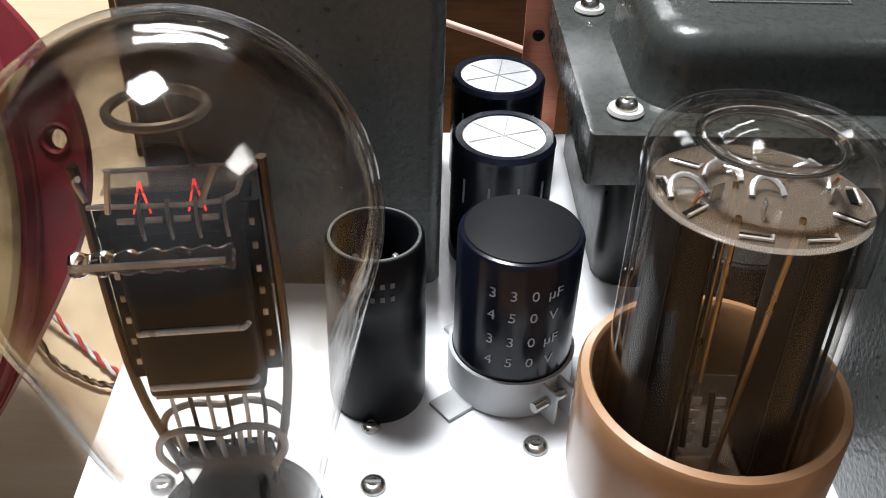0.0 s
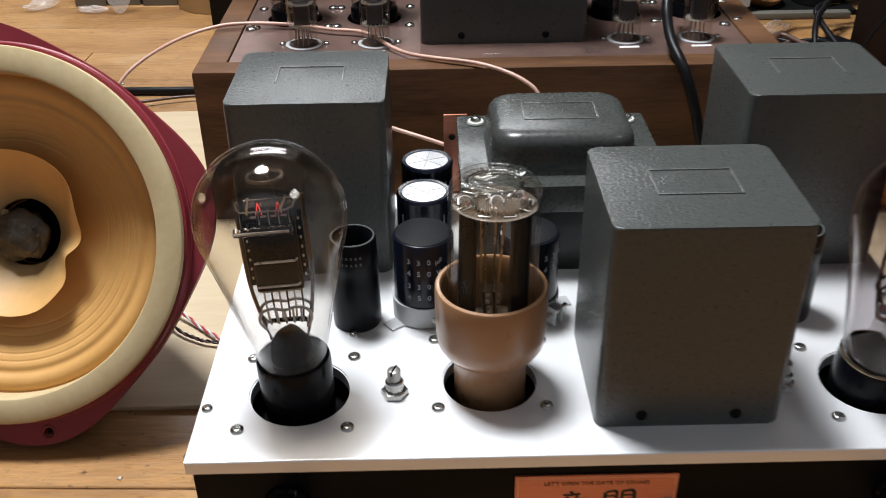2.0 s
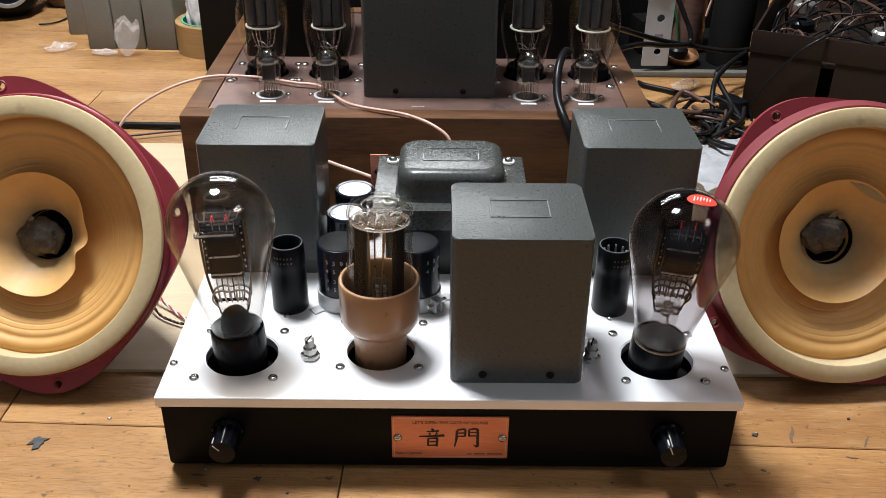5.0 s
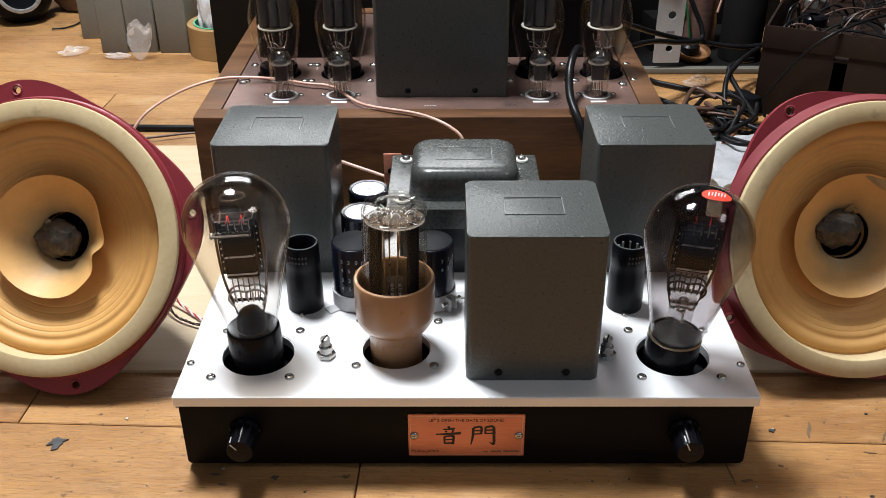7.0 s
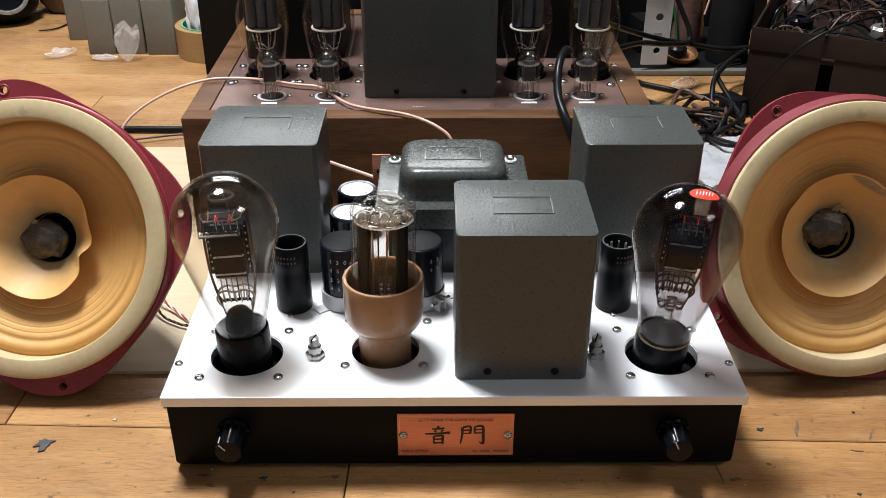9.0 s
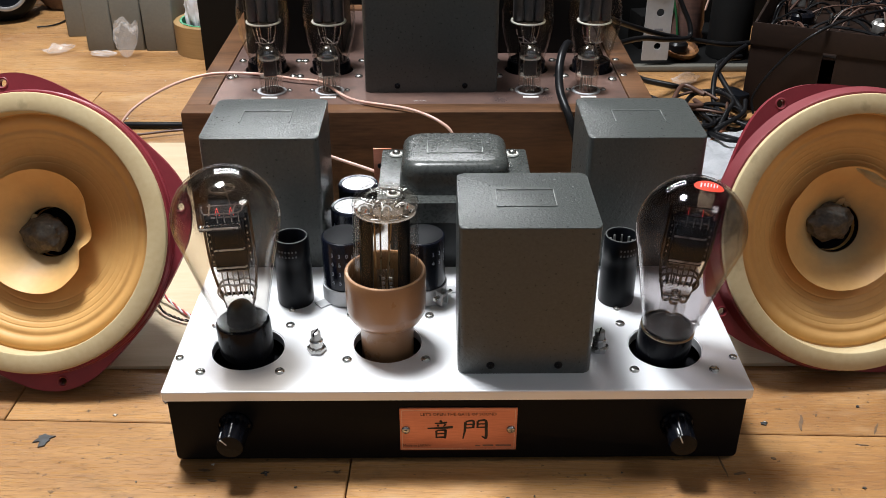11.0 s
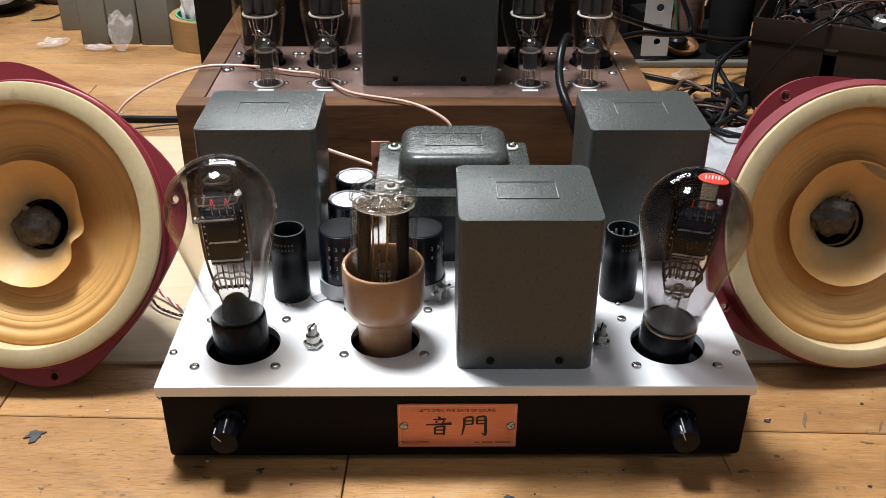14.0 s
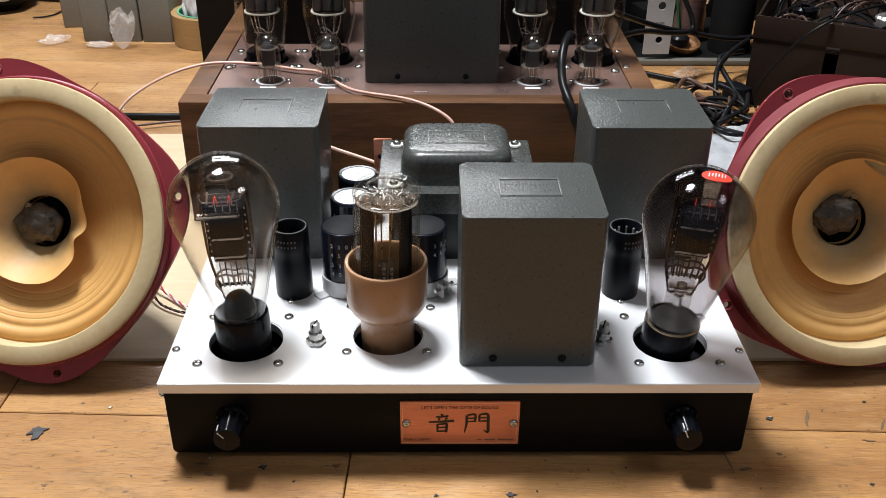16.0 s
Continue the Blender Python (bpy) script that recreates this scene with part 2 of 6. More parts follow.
WIRE_STEEL = material("polished_wire", (0.90, 0.90, 0.90), 0.22, 0.55, (0.78, 0.78, 0.78), 120, fine=900, bump=0.02)
SUPPORT_WIRE = material("brown_oxidised_rod", (0.16, 0.125, 0.095), 0.4, 0.9, None, 120, fine=900, bump=0.02)
RIB_METAL = material("burnished_rib", (0.78, 0.78, 0.80), 0.30, 0.5, (0.6, 0.6, 0.62), 300, fine=900, bump=0.02)
DARK_WIRE = material("dark_oxidised_wire", (0.13, 0.115, 0.1), 0.35, 1.0, None, 120, fine=900, bump=0.02)
BRASS_WIRE = material("dull_brass_wire", (0.42, 0.33, 0.22), 0.3, 1.0, None, 120, fine=900, bump=0.02)
# Near-black colour that stands in for the shade inside holes and hollows.
HOLE_SHADE = material("dark_cavity", (0.004, 0.004, 0.005), 0.8, 0, None, 50, bump=0, gloss=0.08)
WHITE_PAPER = material("white_paper", (0.8, 0.79, 0.76), 0.7, 0, (0.7, 0.69, 0.66), 40, fine=300, bump=0.03)
INK_WHITE = material("white_ink", (0.72, 0.74, 0.76), 0.5, 0, None, 60, bump=0)
INK_GREY = material("grey_ink", (0.22, 0.23, 0.26), 0.5, 0, None, 60, bump=0)
INK_FAINT = material("faint_ink", (0.07, 0.075, 0.085), 0.5, 0, None, 60, bump=0)
INK_SOFT = material("worn_white_ink", (0.36, 0.38, 0.42), 0.5, 0, (0.2, 0.21, 0.24), 300, fine=900, bump=0)
INK_BLACK = material("black_ink", (0.012, 0.01, 0.01), 0.5, 0, None, 60, bump=0)
INK_BROWN = material("etched_brown", (0.075, 0.032, 0.02), 0.5, 0, None, 60, bump=0)
INK_RED = material("red_label", (0.75, 0.07, 0.04), 0.35, 0, (0.65, 0.06, 0.035), 200, bump=0)
NYLON = material("white_nylon", (0.75, 0.75, 0.7), 0.4, 0, None, 80, bump=0.02)
FLOOR_WOOD = plank_wood()
FLOOR_UNDER = material("floor_joint_dark", (0.06, 0.035, 0.02), 0.8, 0, None, 20)
PLYWOOD = material("pale_plywood", (0.62, 0.5, 0.34), 0.55, 0, (0.52, 0.4, 0.25), 6, (1.2, 14, 14), 60, 0.06)
WALNUT = material("walnut_case", (0.17, 0.08, 0.038), 0.52, 0, (0.055, 0.027, 0.014), 8, (1.0, 8, 8), 60, 0.06, 0.5, gloss=0.2, spots=0.4)
BROWN_COPPER = material("brown_tinted_copper", (0.27, 0.16, 0.125), 0.34, 0.4, (0.10, 0.070, 0.066), 16, fine=120, bump=0.03, mix=0.6, rough_var=0.2)
CREAM = material("cream_gasket", (0.62, 0.51, 0.31), 0.85, 0, (0.52, 0.40, 0.22), 25, fine=250, bump=0.08, gloss=0.15, spots=0.25)
RED_BASKET = material("crimson_enamel", (0.24, 0.025, 0.035), 0.42, 0, (0.19, 0.02, 0.028), 40, fine=600, bump=0.06)
PINK_STEP = material("worn_pink_enamel", (0.21, 0.036, 0.042), 0.55, 0, (0.17, 0.025, 0.032), 40, fine=600, bump=0.06)
CONE = material("amber_paper_cone", (0.74, 0.43, 0.15), 0.55, 0, (0.6, 0.31, 0.09), 14, fine=160, bump=0.08, mix=0.8)
WHIZZER = material("pale_amber_paper", (0.74, 0.45, 0.17), 0.55, 0, (0.62, 0.32, 0.1), 22, fine=200, bump=0.07, mix=0.8)


def soot_bloom(m, r0, r1, colour, amount):
    """Grey-green bloom of old glue round the middle of a paper cone, ragged outwards."""
    n, l = m.node_tree.nodes, m.node_tree.links
    b = n["Principled BSDF"]
    src = b.inputs["Base Color"].links[0].from_socket
    tc, sp, mul, ln, nz, ad, mr, mx = (n.new("ShaderNode" + k) for k in ("TexCoord", "VectorMath", "VectorMath", "VectorMath", "TexNoise", "Math", "MapRange", "Mix"))
    mul.operation, mul.inputs[1].default_value = "MULTIPLY", (1, 1, 0)
    l.new(tc.outputs["Object"], mul.inputs[0])
    ln.operation = "LENGTH"
    l.new(mul.outputs[0], ln.inputs[0])
    nz.inputs["Scale"].default_value, nz.inputs["Detail"].default_value = 45, 5
    l.new(tc.outputs["Object"], nz.inputs["Vector"])
    ad.operation, ad.inputs[1].default_value = "MULTIPLY_ADD", 0.022
    l.new(nz.outputs["Fac"], ad.inputs[0])
    l.new(ln.outputs["Value"], ad.inputs[2])
    mr.inputs["From Min"].default_value, mr.inputs["From Max"].default_value = r0 + 0.011, r1 + 0.011
    mr.inputs["To Min"].default_value, mr.inputs["To Max"].default_value = amount, 0.0
    mr.interpolation_type = "SMOOTHSTEP"
    l.new(ad.outputs[0], mr.inputs["Value"])
    mx.data_type = "RGBA"
    l.new(mr.outputs[0], mx.inputs["Factor"])
    l.new(src, mx.inputs["A"])
    mx.inputs["B"].default_value = (*colour, 1)
    l.new(mx.outputs["Result"], b.inputs["Base Color"])
    n.remove(sp)


soot_bloom(WHIZZER, 0.014, 0.036, (0.30, 0.24, 0.13), 0.85)
CHARCOAL = material("charcoal_foil", (0.12, 0.098, 0.072), 0.4, 0.2, (0.03, 0.024, 0.018), 120, fine=500, bump=0.2)
TORN = material("bare_torn_paper", (0.72, 0.56, 0.32), 0.8, 0, (0.6, 0.43, 0.2), 90, fine=500, bump=0.1)
WHITE_FILM = material("white_film", (0.80, 0.81, 0.84), 0.2, 0, (0.60, 0.62, 0.65), 60, fine=220, bump=0.1)
BROWN_LEAD = material("red_brown_insulation", (0.22, 0.09, 0.05), 0.45, 0, None, 60, bump=0.01)
SCRATCH = material("ground_in_dirt", (0.11, 0.075, 0.05), 0.7, 0, (0.2, 0.11, 0.05), 300, fine=900, bump=0.05)
PALE_CRUMB = material("pale_crumb", (0.7, 0.68, 0.62), 0.6, 0, None, 200, bump=0.02)
FLAKE = material("grey_flake", (0.07, 0.075, 0.08), 0.5, 0, (0.03, 0.03, 0.03), 200, bump=0.05)
BORDER = material("bare_copper_line", (0.85, 0.6, 0.45), 0.4, 0.3, None, 60, bump=0)
PINK_WIRE = material("pale_pink_insulation", (0.72, 0.45, 0.36), 0.35, 0, None, 60, bump=0.01)
BLACK_RUBBER = material("black_rubber", (0.008, 0.008, 0.009), 0.36, 0, None, 60, fine=500, bump=0.03, gloss=0.2)
LIME_WIRE = material("lime_insulation", (0.45, 0.62, 0.06), 0.4, 0, None, 60, bump=0.01)
GREEN_WIRE = material("green_insulation", (0.03, 0.16, 0.06), 0.4, 0, None, 60, bump=0.01)
RED_WIRE = material("red_insulation", (0.5, 0.05, 0.05), 0.4, 0, None, 60, bump=0.01)
BROWN_WIRE = material("brown_insulation", (0.1, 0.05, 0.035), 0.45, 0, None, 60, bump=0.01)
BROWN_CLOTH = material("dusty_brown_cloth", (0.20, 0.13, 0.09), 0.85, 0, (0.12, 0.075, 0.05), 30, fine=700, bump=0.2)
GREY_SHEET = material("dull_grey_paint", (0.190, 0.183, 0.155), 0.5, 0.1, (0.145, 0.138, 0.115), 12, fine=300, bump=0.04)
BLACK_MATT = material("black_matt_panel", (0.007, 0.007, 0.007), 0.6, 0, None, 12, fine=300, bump=0.04, gloss=0.15)
TAPE = material("brown_packing_tape", (0.4, 0.25, 0.11), 0.35, 0, (0.33, 0.2, 0.08), 30, (1, 1, 20), 300, 0.03)
GREEN_CORE = material("green_cardboard", (0.1, 0.4, 0.22), 0.6, 0, None, 40)
BROWN_STEEL = material("rusty_brown_chassis", (0.022, 0.011, 0.0065), 0.6, 0.0, (0.010, 0.005, 0.0035), 16, fine=260, bump=0.08, spots=0.3, gloss=0.2)
ZINC = material("zinc_plate", (0.5, 0.51, 0.52), 0.4, 0.15, (0.42, 0.43, 0.44), 18, fine=300, bump=0.03)
WALL_PAINT = material("room_wall_paint", (0.11, 0.105, 0.1), 0.8, 0, (0.085, 0.08, 0.075), 3, fine=90, bump=0.05)
PALE_WALL = material("pale_wall_paint", (0.125, 0.14, 0.165), 0.85, 0, (0.11, 0.125, 0.15), 3, fine=90, bump=0.05)
CEILING_PAINT = material("ceiling_paint", (0.72, 0.71, 0.68), 0.85, 0, None, 3, fine=90, bump=0.05)
ORANGE = material("orange_grip", (0.75, 0.24, 0.05), 0.45, 0, None, 60)
RUST = material("rusty_steel", (0.34, 0.15, 0.045), 0.6, 0, (0.08, 0.035, 0.018), 60, fine=300, bump=0.1, mix=0.4)
GLASS = glass("clear_bulb_glass", (0.965, 0.955, 0.94), 1.30)
GLASS_SMOKE = glass("smoky_bulb_glass", (0.86, 0.845, 0.85), 1.28)
GLASS_ROD = material("glass_bead_rod", (0.93, 0.93, 0.92), 0.05, 0, (0.88, 0.88, 0.87), 120, fine=700, bump=0.02, clear=1.0, rough_var=0.03)
GETTER = getter("getter_mirror", (0.30, 0.25, 0.21), 2.6, 0.112, 0.137)
GETTER_DARK = getter("dark_getter_mirror", (0.17, 0.155, 0.165), 1.6, 0.096, 0.138)
GETTER_SMALL = glass("small_getter_mirror", (0.42, 0.4, 0.38), 3.2, 0.1)
SMOKED_MICA = milky("brown_mica_sheet", (0.24, 0.19, 0.15), 0.36)
SEAL_GLASS = milky("grey_seal_glass", (0.09, 0.10, 0.12), 0.2)
MICA = milky("mica_sheet", (0.40, 0.36, 0.33), 0.24)
WHITE_MICA = milky("split_mica_edge", (0.7, 0.64, 0.58), 0.26)
STEM_GLASS = milky("pale_stem_glass", (0.42, 0.39, 0.35), 0.2)
BAG_FILM = milky("clear_plastic_film", (0.92, 0.92, 0.92), 0.22)
FILAMENT = glow("glowing_filament", (1.0, 0.06, 0.05), 2.6)


# ---- building helpers ----
def thing(name, m, label, category, group="", kind=""):
    ob = new(name)
    ob.empty_display_size = 0.02
    ob.matrix_world = m
    return tagged(ob, label, category, group, kind)


def part(name, bm, mat, parent=None, label="", smooth=True, at=None):
    me = bpy.data.meshes.new(name)
    bmesh.ops.recalc_face_normals(bm, faces=bm.faces)
    bm.to_mesh(me)
    bm.free()
    me.materials.append(mat)
    if smooth:
        me.shade_smooth()
        me.set_sharp_from_angle(angle=radians(38))
    ob = new(name, me)
    if parent is not None:
        ob.parent = parent
    if at is not None:
        ob.matrix_basis = at
    if label:
        ob["label"] = label
    return ob


def again(ob, at, parent=None):
    """One more object on the same mesh."""
    o = new(ob.name.split(".")[0], ob.data)
    o.parent = parent if parent is not None else ob.parent
    o.matrix_basis = at
    if "label" in ob:
        o["label"] = ob["label"]
    return o


def lathe(profile, seg=48, bm=None, m=None):
    """Turn a profile of (radius, height) round the z axis."""
    bm = bm or bmesh.new()
    rings = []
    for r, z in profile:
        if r < 1e-6:
            rings.append([bm.verts.new((0, 0, z))])
        else:
            rings.append([bm.verts.new((r * math.cos(2 * math.pi * k / seg), r * math.sin(2 * math.pi * k / seg), z)) for k in range(seg)])
    for a, b in zip(rings, rings[1:]):
        for k in range(seg):
            j = (k + 1) % seg
            if len(a) == 1 and len(b) > 1:
                bm.faces.new((a[0], b[j], b[k]))
            elif len(b) == 1 and len(a) > 1:
                bm.faces.new((a[k], a[j], b[0]))
            elif len(a) > 1:
                bm.faces.new((a[k], a[j], b[j], b[k]))
    if m is not None:
        bmesh.ops.transform(bm, matrix=m, verts=[v for ring in rings for v in ring])
    return bm


def prism(outline, z0, z1, bevel=0.0, bm=None, m=None, segs=2):
    """A solid with a flat outline between two heights, its edges rounded."""
    b2 = bmesh.new()
    low = [b2.verts.new((x, y, z0)) for x, y in outline]
    top = [b2.verts.new((x, y, z1)) for x, y in outline]
    b2.faces.new(low[::-1])
    b2.faces.new(top)
    for k in range(len(outline)):
        j = (k + 1) % len(outline)
        b2.faces.new((low[k], low[j], top[j], top[k]))
    if bevel:
        edges = [e for e in b2.edges if abs(e.verts[0].co.z - e.verts[1].co.z) < 1e-7]
        bmesh.ops.bevel(b2, geom=edges, offset=bevel, segments=segs, affect="EDGES", profile=0.6)
    if m is not None:
        b2.transform(m)
    if bm is None:
        return b2
    me = bpy.data.meshes.new("scratch")
    b2.to_mesh(me)
    b2.free()
    bm.from_mesh(me)
    bpy.data.meshes.remove(me)
    return bm


def rounded(x0, y0, x1, y1, r, n=5):
    pts = []
    for cx, cy, a0 in ((x1 - r, y1 - r, 0), (x0 + r, y1 - r, 90), (x0 + r, y0 + r, 180), (x1 - r, y0 + r, 270)):
        for k in range(n + 1):
            a = radians(a0 + 90 * k / n)
            pts.append((cx + r * math.cos(a), cy + r * math.sin(a)))
    return pts


def block(x0, y0, z0, x1, y1, z1, bevel=0.0, bm=None, m=None):
    b2 = bmesh.new()
    bmesh.ops.create_cube(b2, size=1, matrix=Matrix.Translation(((x0 + x1) / 2, (y0 + y1) / 2, (z0 + z1) / 2)) @ Matrix.Diagonal((x1 - x0, y1 - y0, z1 - z0, 1)))
    if bevel:
        bmesh.ops.bevel(b2, geom=b2.edges[:], offset=bevel, segments=2, affect="EDGES", profile=0.6)
    if m is not None:
        b2.transform(m)
    if bm is None:
        return b2
    me = bpy.data.meshes.new("scratch")
    b2.to_mesh(me)
    b2.free()
    bm.from_mesh(me)
    bpy.data.meshes.remove(me)
    return bm


def spline(points, steps=8):
    pts = [Vector(p) for p in points]
    ext = [2 * pts[0] - pts[1]] + pts + [2 * pts[-1] - pts[-2]]
    out = []
    for k in range(1, len(ext) - 2):
        a, b, c, d = ext[k - 1:k + 3]
        for s in range(steps):
            u = s / steps
            out.append(0.5 * ((2 * b) + (c - a) * u + (2 * a - 5 * b + 4 * c - d) * u * u + (3 * b - a - 3 * c + d) * u ** 3))
    return out + [pts[-1]]


def rod(points, r, seg=8, bm=None, smooth=0):
    """A round wire along points."""
    bm = bm or bmesh.new()
    pts = spline(points, smooth) if smooth else [Vector(p) for p in points]
    side = None
    rings = []
    for k, p in enumerate(pts):
        d = (pts[min(k + 1, len(pts) - 1)] - pts[max(k - 1, 0)]).normalized()
        if side is None:
            side = d.cross(Vector((0.3, 0.5, 0.81))).normalized()
        side = (side - d * side.dot(d)).normalized()
        up = d.cross(side)
        rings.append([bm.verts.new(p + r * (math.cos(2 * math.pi * j / seg) * side + math.sin(2 * math.pi * j / seg) * up)) for j in range(seg)])
    for a, b in zip(rings, rings[1:]):
        for j in range(seg):
            i = (j + 1) % seg
            bm.faces.new((a[j], a[i], b[i], b[j]))
    bm.faces.new(rings[0][::-1])
    bm.faces.new(rings[-1])
    return bm


def lettering(text, size, mat, parent, m, name="lettering", label=""):
    cu = bpy.data.curves.new("text", "FONT")
    cu.body, cu.size, cu.extrude, cu.align_x, cu.align_y, cu.resolution_u = text, size, 0.00006, "CENTER", "CENTER", 2
    ob = bpy.data.objects.new("text", cu)
    scene.collection.objects.link(ob)
    bpy.context.view_layer.update()
    me = bpy.data.meshes.new_from_object(ob.evaluated_get(bpy.context.evaluated_depsgraph_get()))
    bpy.data.objects.remove(ob)
    me.name = name
    me.materials.clear()
    me.materials.append(mat)
    o = new(name, me)
    o.parent = parent
    o.matrix_basis = m
    if label:
        o["label"] = label
    return o


def pan_screw(r=0.003, h=0.0018):
    """A domed screw head with a cross recess, standing on z = 0."""
    bm = lathe([(r, 0), (r, h * 0.35), (r * 0.86, h * 0.75), (r * 0.5, h), (r * 0.42, h), (r * 0.3, h * 0.72), (0, h * 0.7)], 16)
    block(-r * 0.62, -r * 0.13, h * 0.8, r * 0.62, r * 0.13, h * 1.06, bm=bm)
    return bm


FRONT = Matrix.Rotation(radians(90), 4, "X")

# ---- the room ----
def build_room():
    x0, x1, y0, y1, h = -2.2, 2.4, -0.72, 2.6, 2.5
    part("floor", block(x0 - 0.15, y0 - 0.15, -0.06, x1 + 0.15, y1 + 0.15, -0.0155), FLOOR_UNDER)
    tagged(bpy.data.objects["floor"], "worn orange-brown wooden plank floor with stains", "floor", kind="structure")
    for name, b in (("wall_north", (x0 - 0.15, y1, -0.015, x1 + 0.15, y1 + 0.15, h)), ("wall_south", (x0 - 0.15, y0 - 0.15, -0.015, x1 + 0.15, y0, h)),
                    ("wall_west", (x0 - 0.15, y0, -0.015, x0, y1, h)), ("wall_east", (x1, y0, -0.015, x1 + 0.15, y1, h))):
        tagged(part(name, block(*b), PALE_WALL if name == "wall_south" else WALL_PAINT), "plain painted room wall", "wall", kind="structure")
    tagged(part("ceiling", block(x0 - 0.1, y0 - 0.1, h, x1 + 0.1, y1 + 0.1, h + 0.1), CEILING_PAINT), "plain pale ceiling", "ceiling", kind="structure")


def build_planks(floor):
    """Boards run along x, slightly askew to the amplifier, cut off under the walls."""
    rng = random.Random(4)
    turn = Matrix.Rotation(radians(-2.1), 4, "Z")
    width, gap, length = 0.0765, 0.0009, 0.91
    slope = math.sin(radians(2.1))
    board = None
    for row in range(-12, 37):
        y = 0.0375 + row * width
        west, east = -2.27 - slope * y, 2.47 - slope * y
        x = {-1: -0.0665, 0: -0.3005}.get(row, -0.9 * rng.random()) - length * 3
        while x < east:
            a, b = max(x, west), min(x + length, east)
            place = y + width / 2 - slope * (a + b) / 2
            drop = -0.0002 * rng.random()
            if b - a > 0.02 and -0.775 < place < 2.655:
                if b - a > length - 0.001 and board:
                    again(board, turn @ pose(a, y, drop), floor)
                else:
                    bm = block(gap / 2, gap / 2, -0.016, b - a - gap / 2, width - gap / 2, 0)
                    bmesh.ops.bevel(bm, geom=[e for e in bm.edges if e.verts[0].co.z > -0.001 and e.verts[1].co.z > -0.001], offset=0.0006, segments=1, affect="EDGES")
                    one = part("plank", bm, FLOOR_WOOD, floor, smooth=False, at=turn @ pose(a, y, drop))
                    if b - a > length - 0.001:
                        board = one
            x += length


# ---- the amplifier ----
P = 0.060          # height of its top plate
CENTRES = {"left": (-0.1307, 0.0445), "middle": (-0.0435, 0.0503), "right": (0.1312, 0.0440)}


def holed_plate(x0, y0, x1, y1, z0, z1, holes, bevel=0.0007, r=0.0015, roll=0.0):
    bm = bmesh.new()
    edges = []
    loops = [rounded(x0, y0, x1, y1, r, 3)]
    for cx, cy, hr in holes:
        loops.append([(cx + hr * math.cos(2 * math.pi * k / 48), cy + hr * math.sin(2 * math.pi * k / 48)) for k in range(48)])
    for lp in loops:
        vs = [bm.verts.new((x, y, z0)) for x, y in lp]
        edges += [bm.edges.new((vs[k], vs[(k + 1) % len(vs)])) for k in range(len(vs))]
    bmesh.ops.triangle_fill(bm, use_beauty=True, edges=edges)
    geo = bmesh.ops.extrude_face_region(bm, geom=bm.faces[:])
    bmesh.ops.translate(bm, vec=(0, 0, z1 - z0), verts=[g for g in geo["geom"] if isinstance(g, bmesh.types.BMVert)])
    rim = [e for e in bm.edges if len(e.link_faces) == 2 and e.calc_face_angle(0) > 1.2]
    bmesh.ops.recalc_face_normals(bm, faces=bm.faces)
    lip = [e for e in rim if roll and all(v.co.y < y0 + 0.0005 and v.co.z > z1 - 0.0001 for v in e.verts)]
    rim = [e for e in rim if e not in lip]
    if lip:
        bmesh.ops.bevel(bm, geom=lip, offset=roll, segments=5, affect="EDGES", profile=0.5)
        rim = [e for e in bm.edges if e.is_valid and len(e.link_faces) == 2 and e.calc_face_angle(0) > 1.2]
    bmesh.ops.bevel(bm, geom=rim, offset=bevel, segments=2, affect="EDGES")
    return bm


def transformer_cover(parent, x, y, z, w, d, h, screws=True):
    """A hammertone can with rounded corners and a pressed label frame in its lid, base centre at (x, y, z)."""
    can = part("transformer_cover", prism(rounded(x - w / 2, y - d / 2, x + w / 2, y + d / 2, 0.0042, 5), z, z + h, 0.0011, segs=3), HAMMER, parent,
               "grey hammertone painted steel transformer can")
    fw, fd, t = w * 0.44, d * 0.31, 0.0007
    cy = y + d * 0.02
    # Pale bars paint the highlight along the edges of the pressed frame.
    bm = bmesh.new()
    bars = ((-fw / 2, fd / 2 - t, fw / 2, fd / 2), (-fw / 2, -fd / 2 + t, -fw / 2 + t, fd / 2 - t), (fw / 2 - t, -fd / 2 + t, fw / 2, fd / 2 - t), (-fw / 2, -fd / 2, fw / 2, -fd / 2 + t))
    for b in bars if screws else bars[:3]:
        block(x + b[0], cy + b[1], z + h - 0.0002, x + b[2], cy + b[3], z + h + 0.0006, 0.00025, bm)
    part("label_frame", bm, EDGE_GLINT, can)
    if screws:
        for k in (-0.255, 0.255):
            part("screw", pan_screw(0.0026, 0.0016), BLACK_PLASTIC, can, at=pose(x + k * w, y - d / 2, z + 0.0062) @ FRONT)
    return can


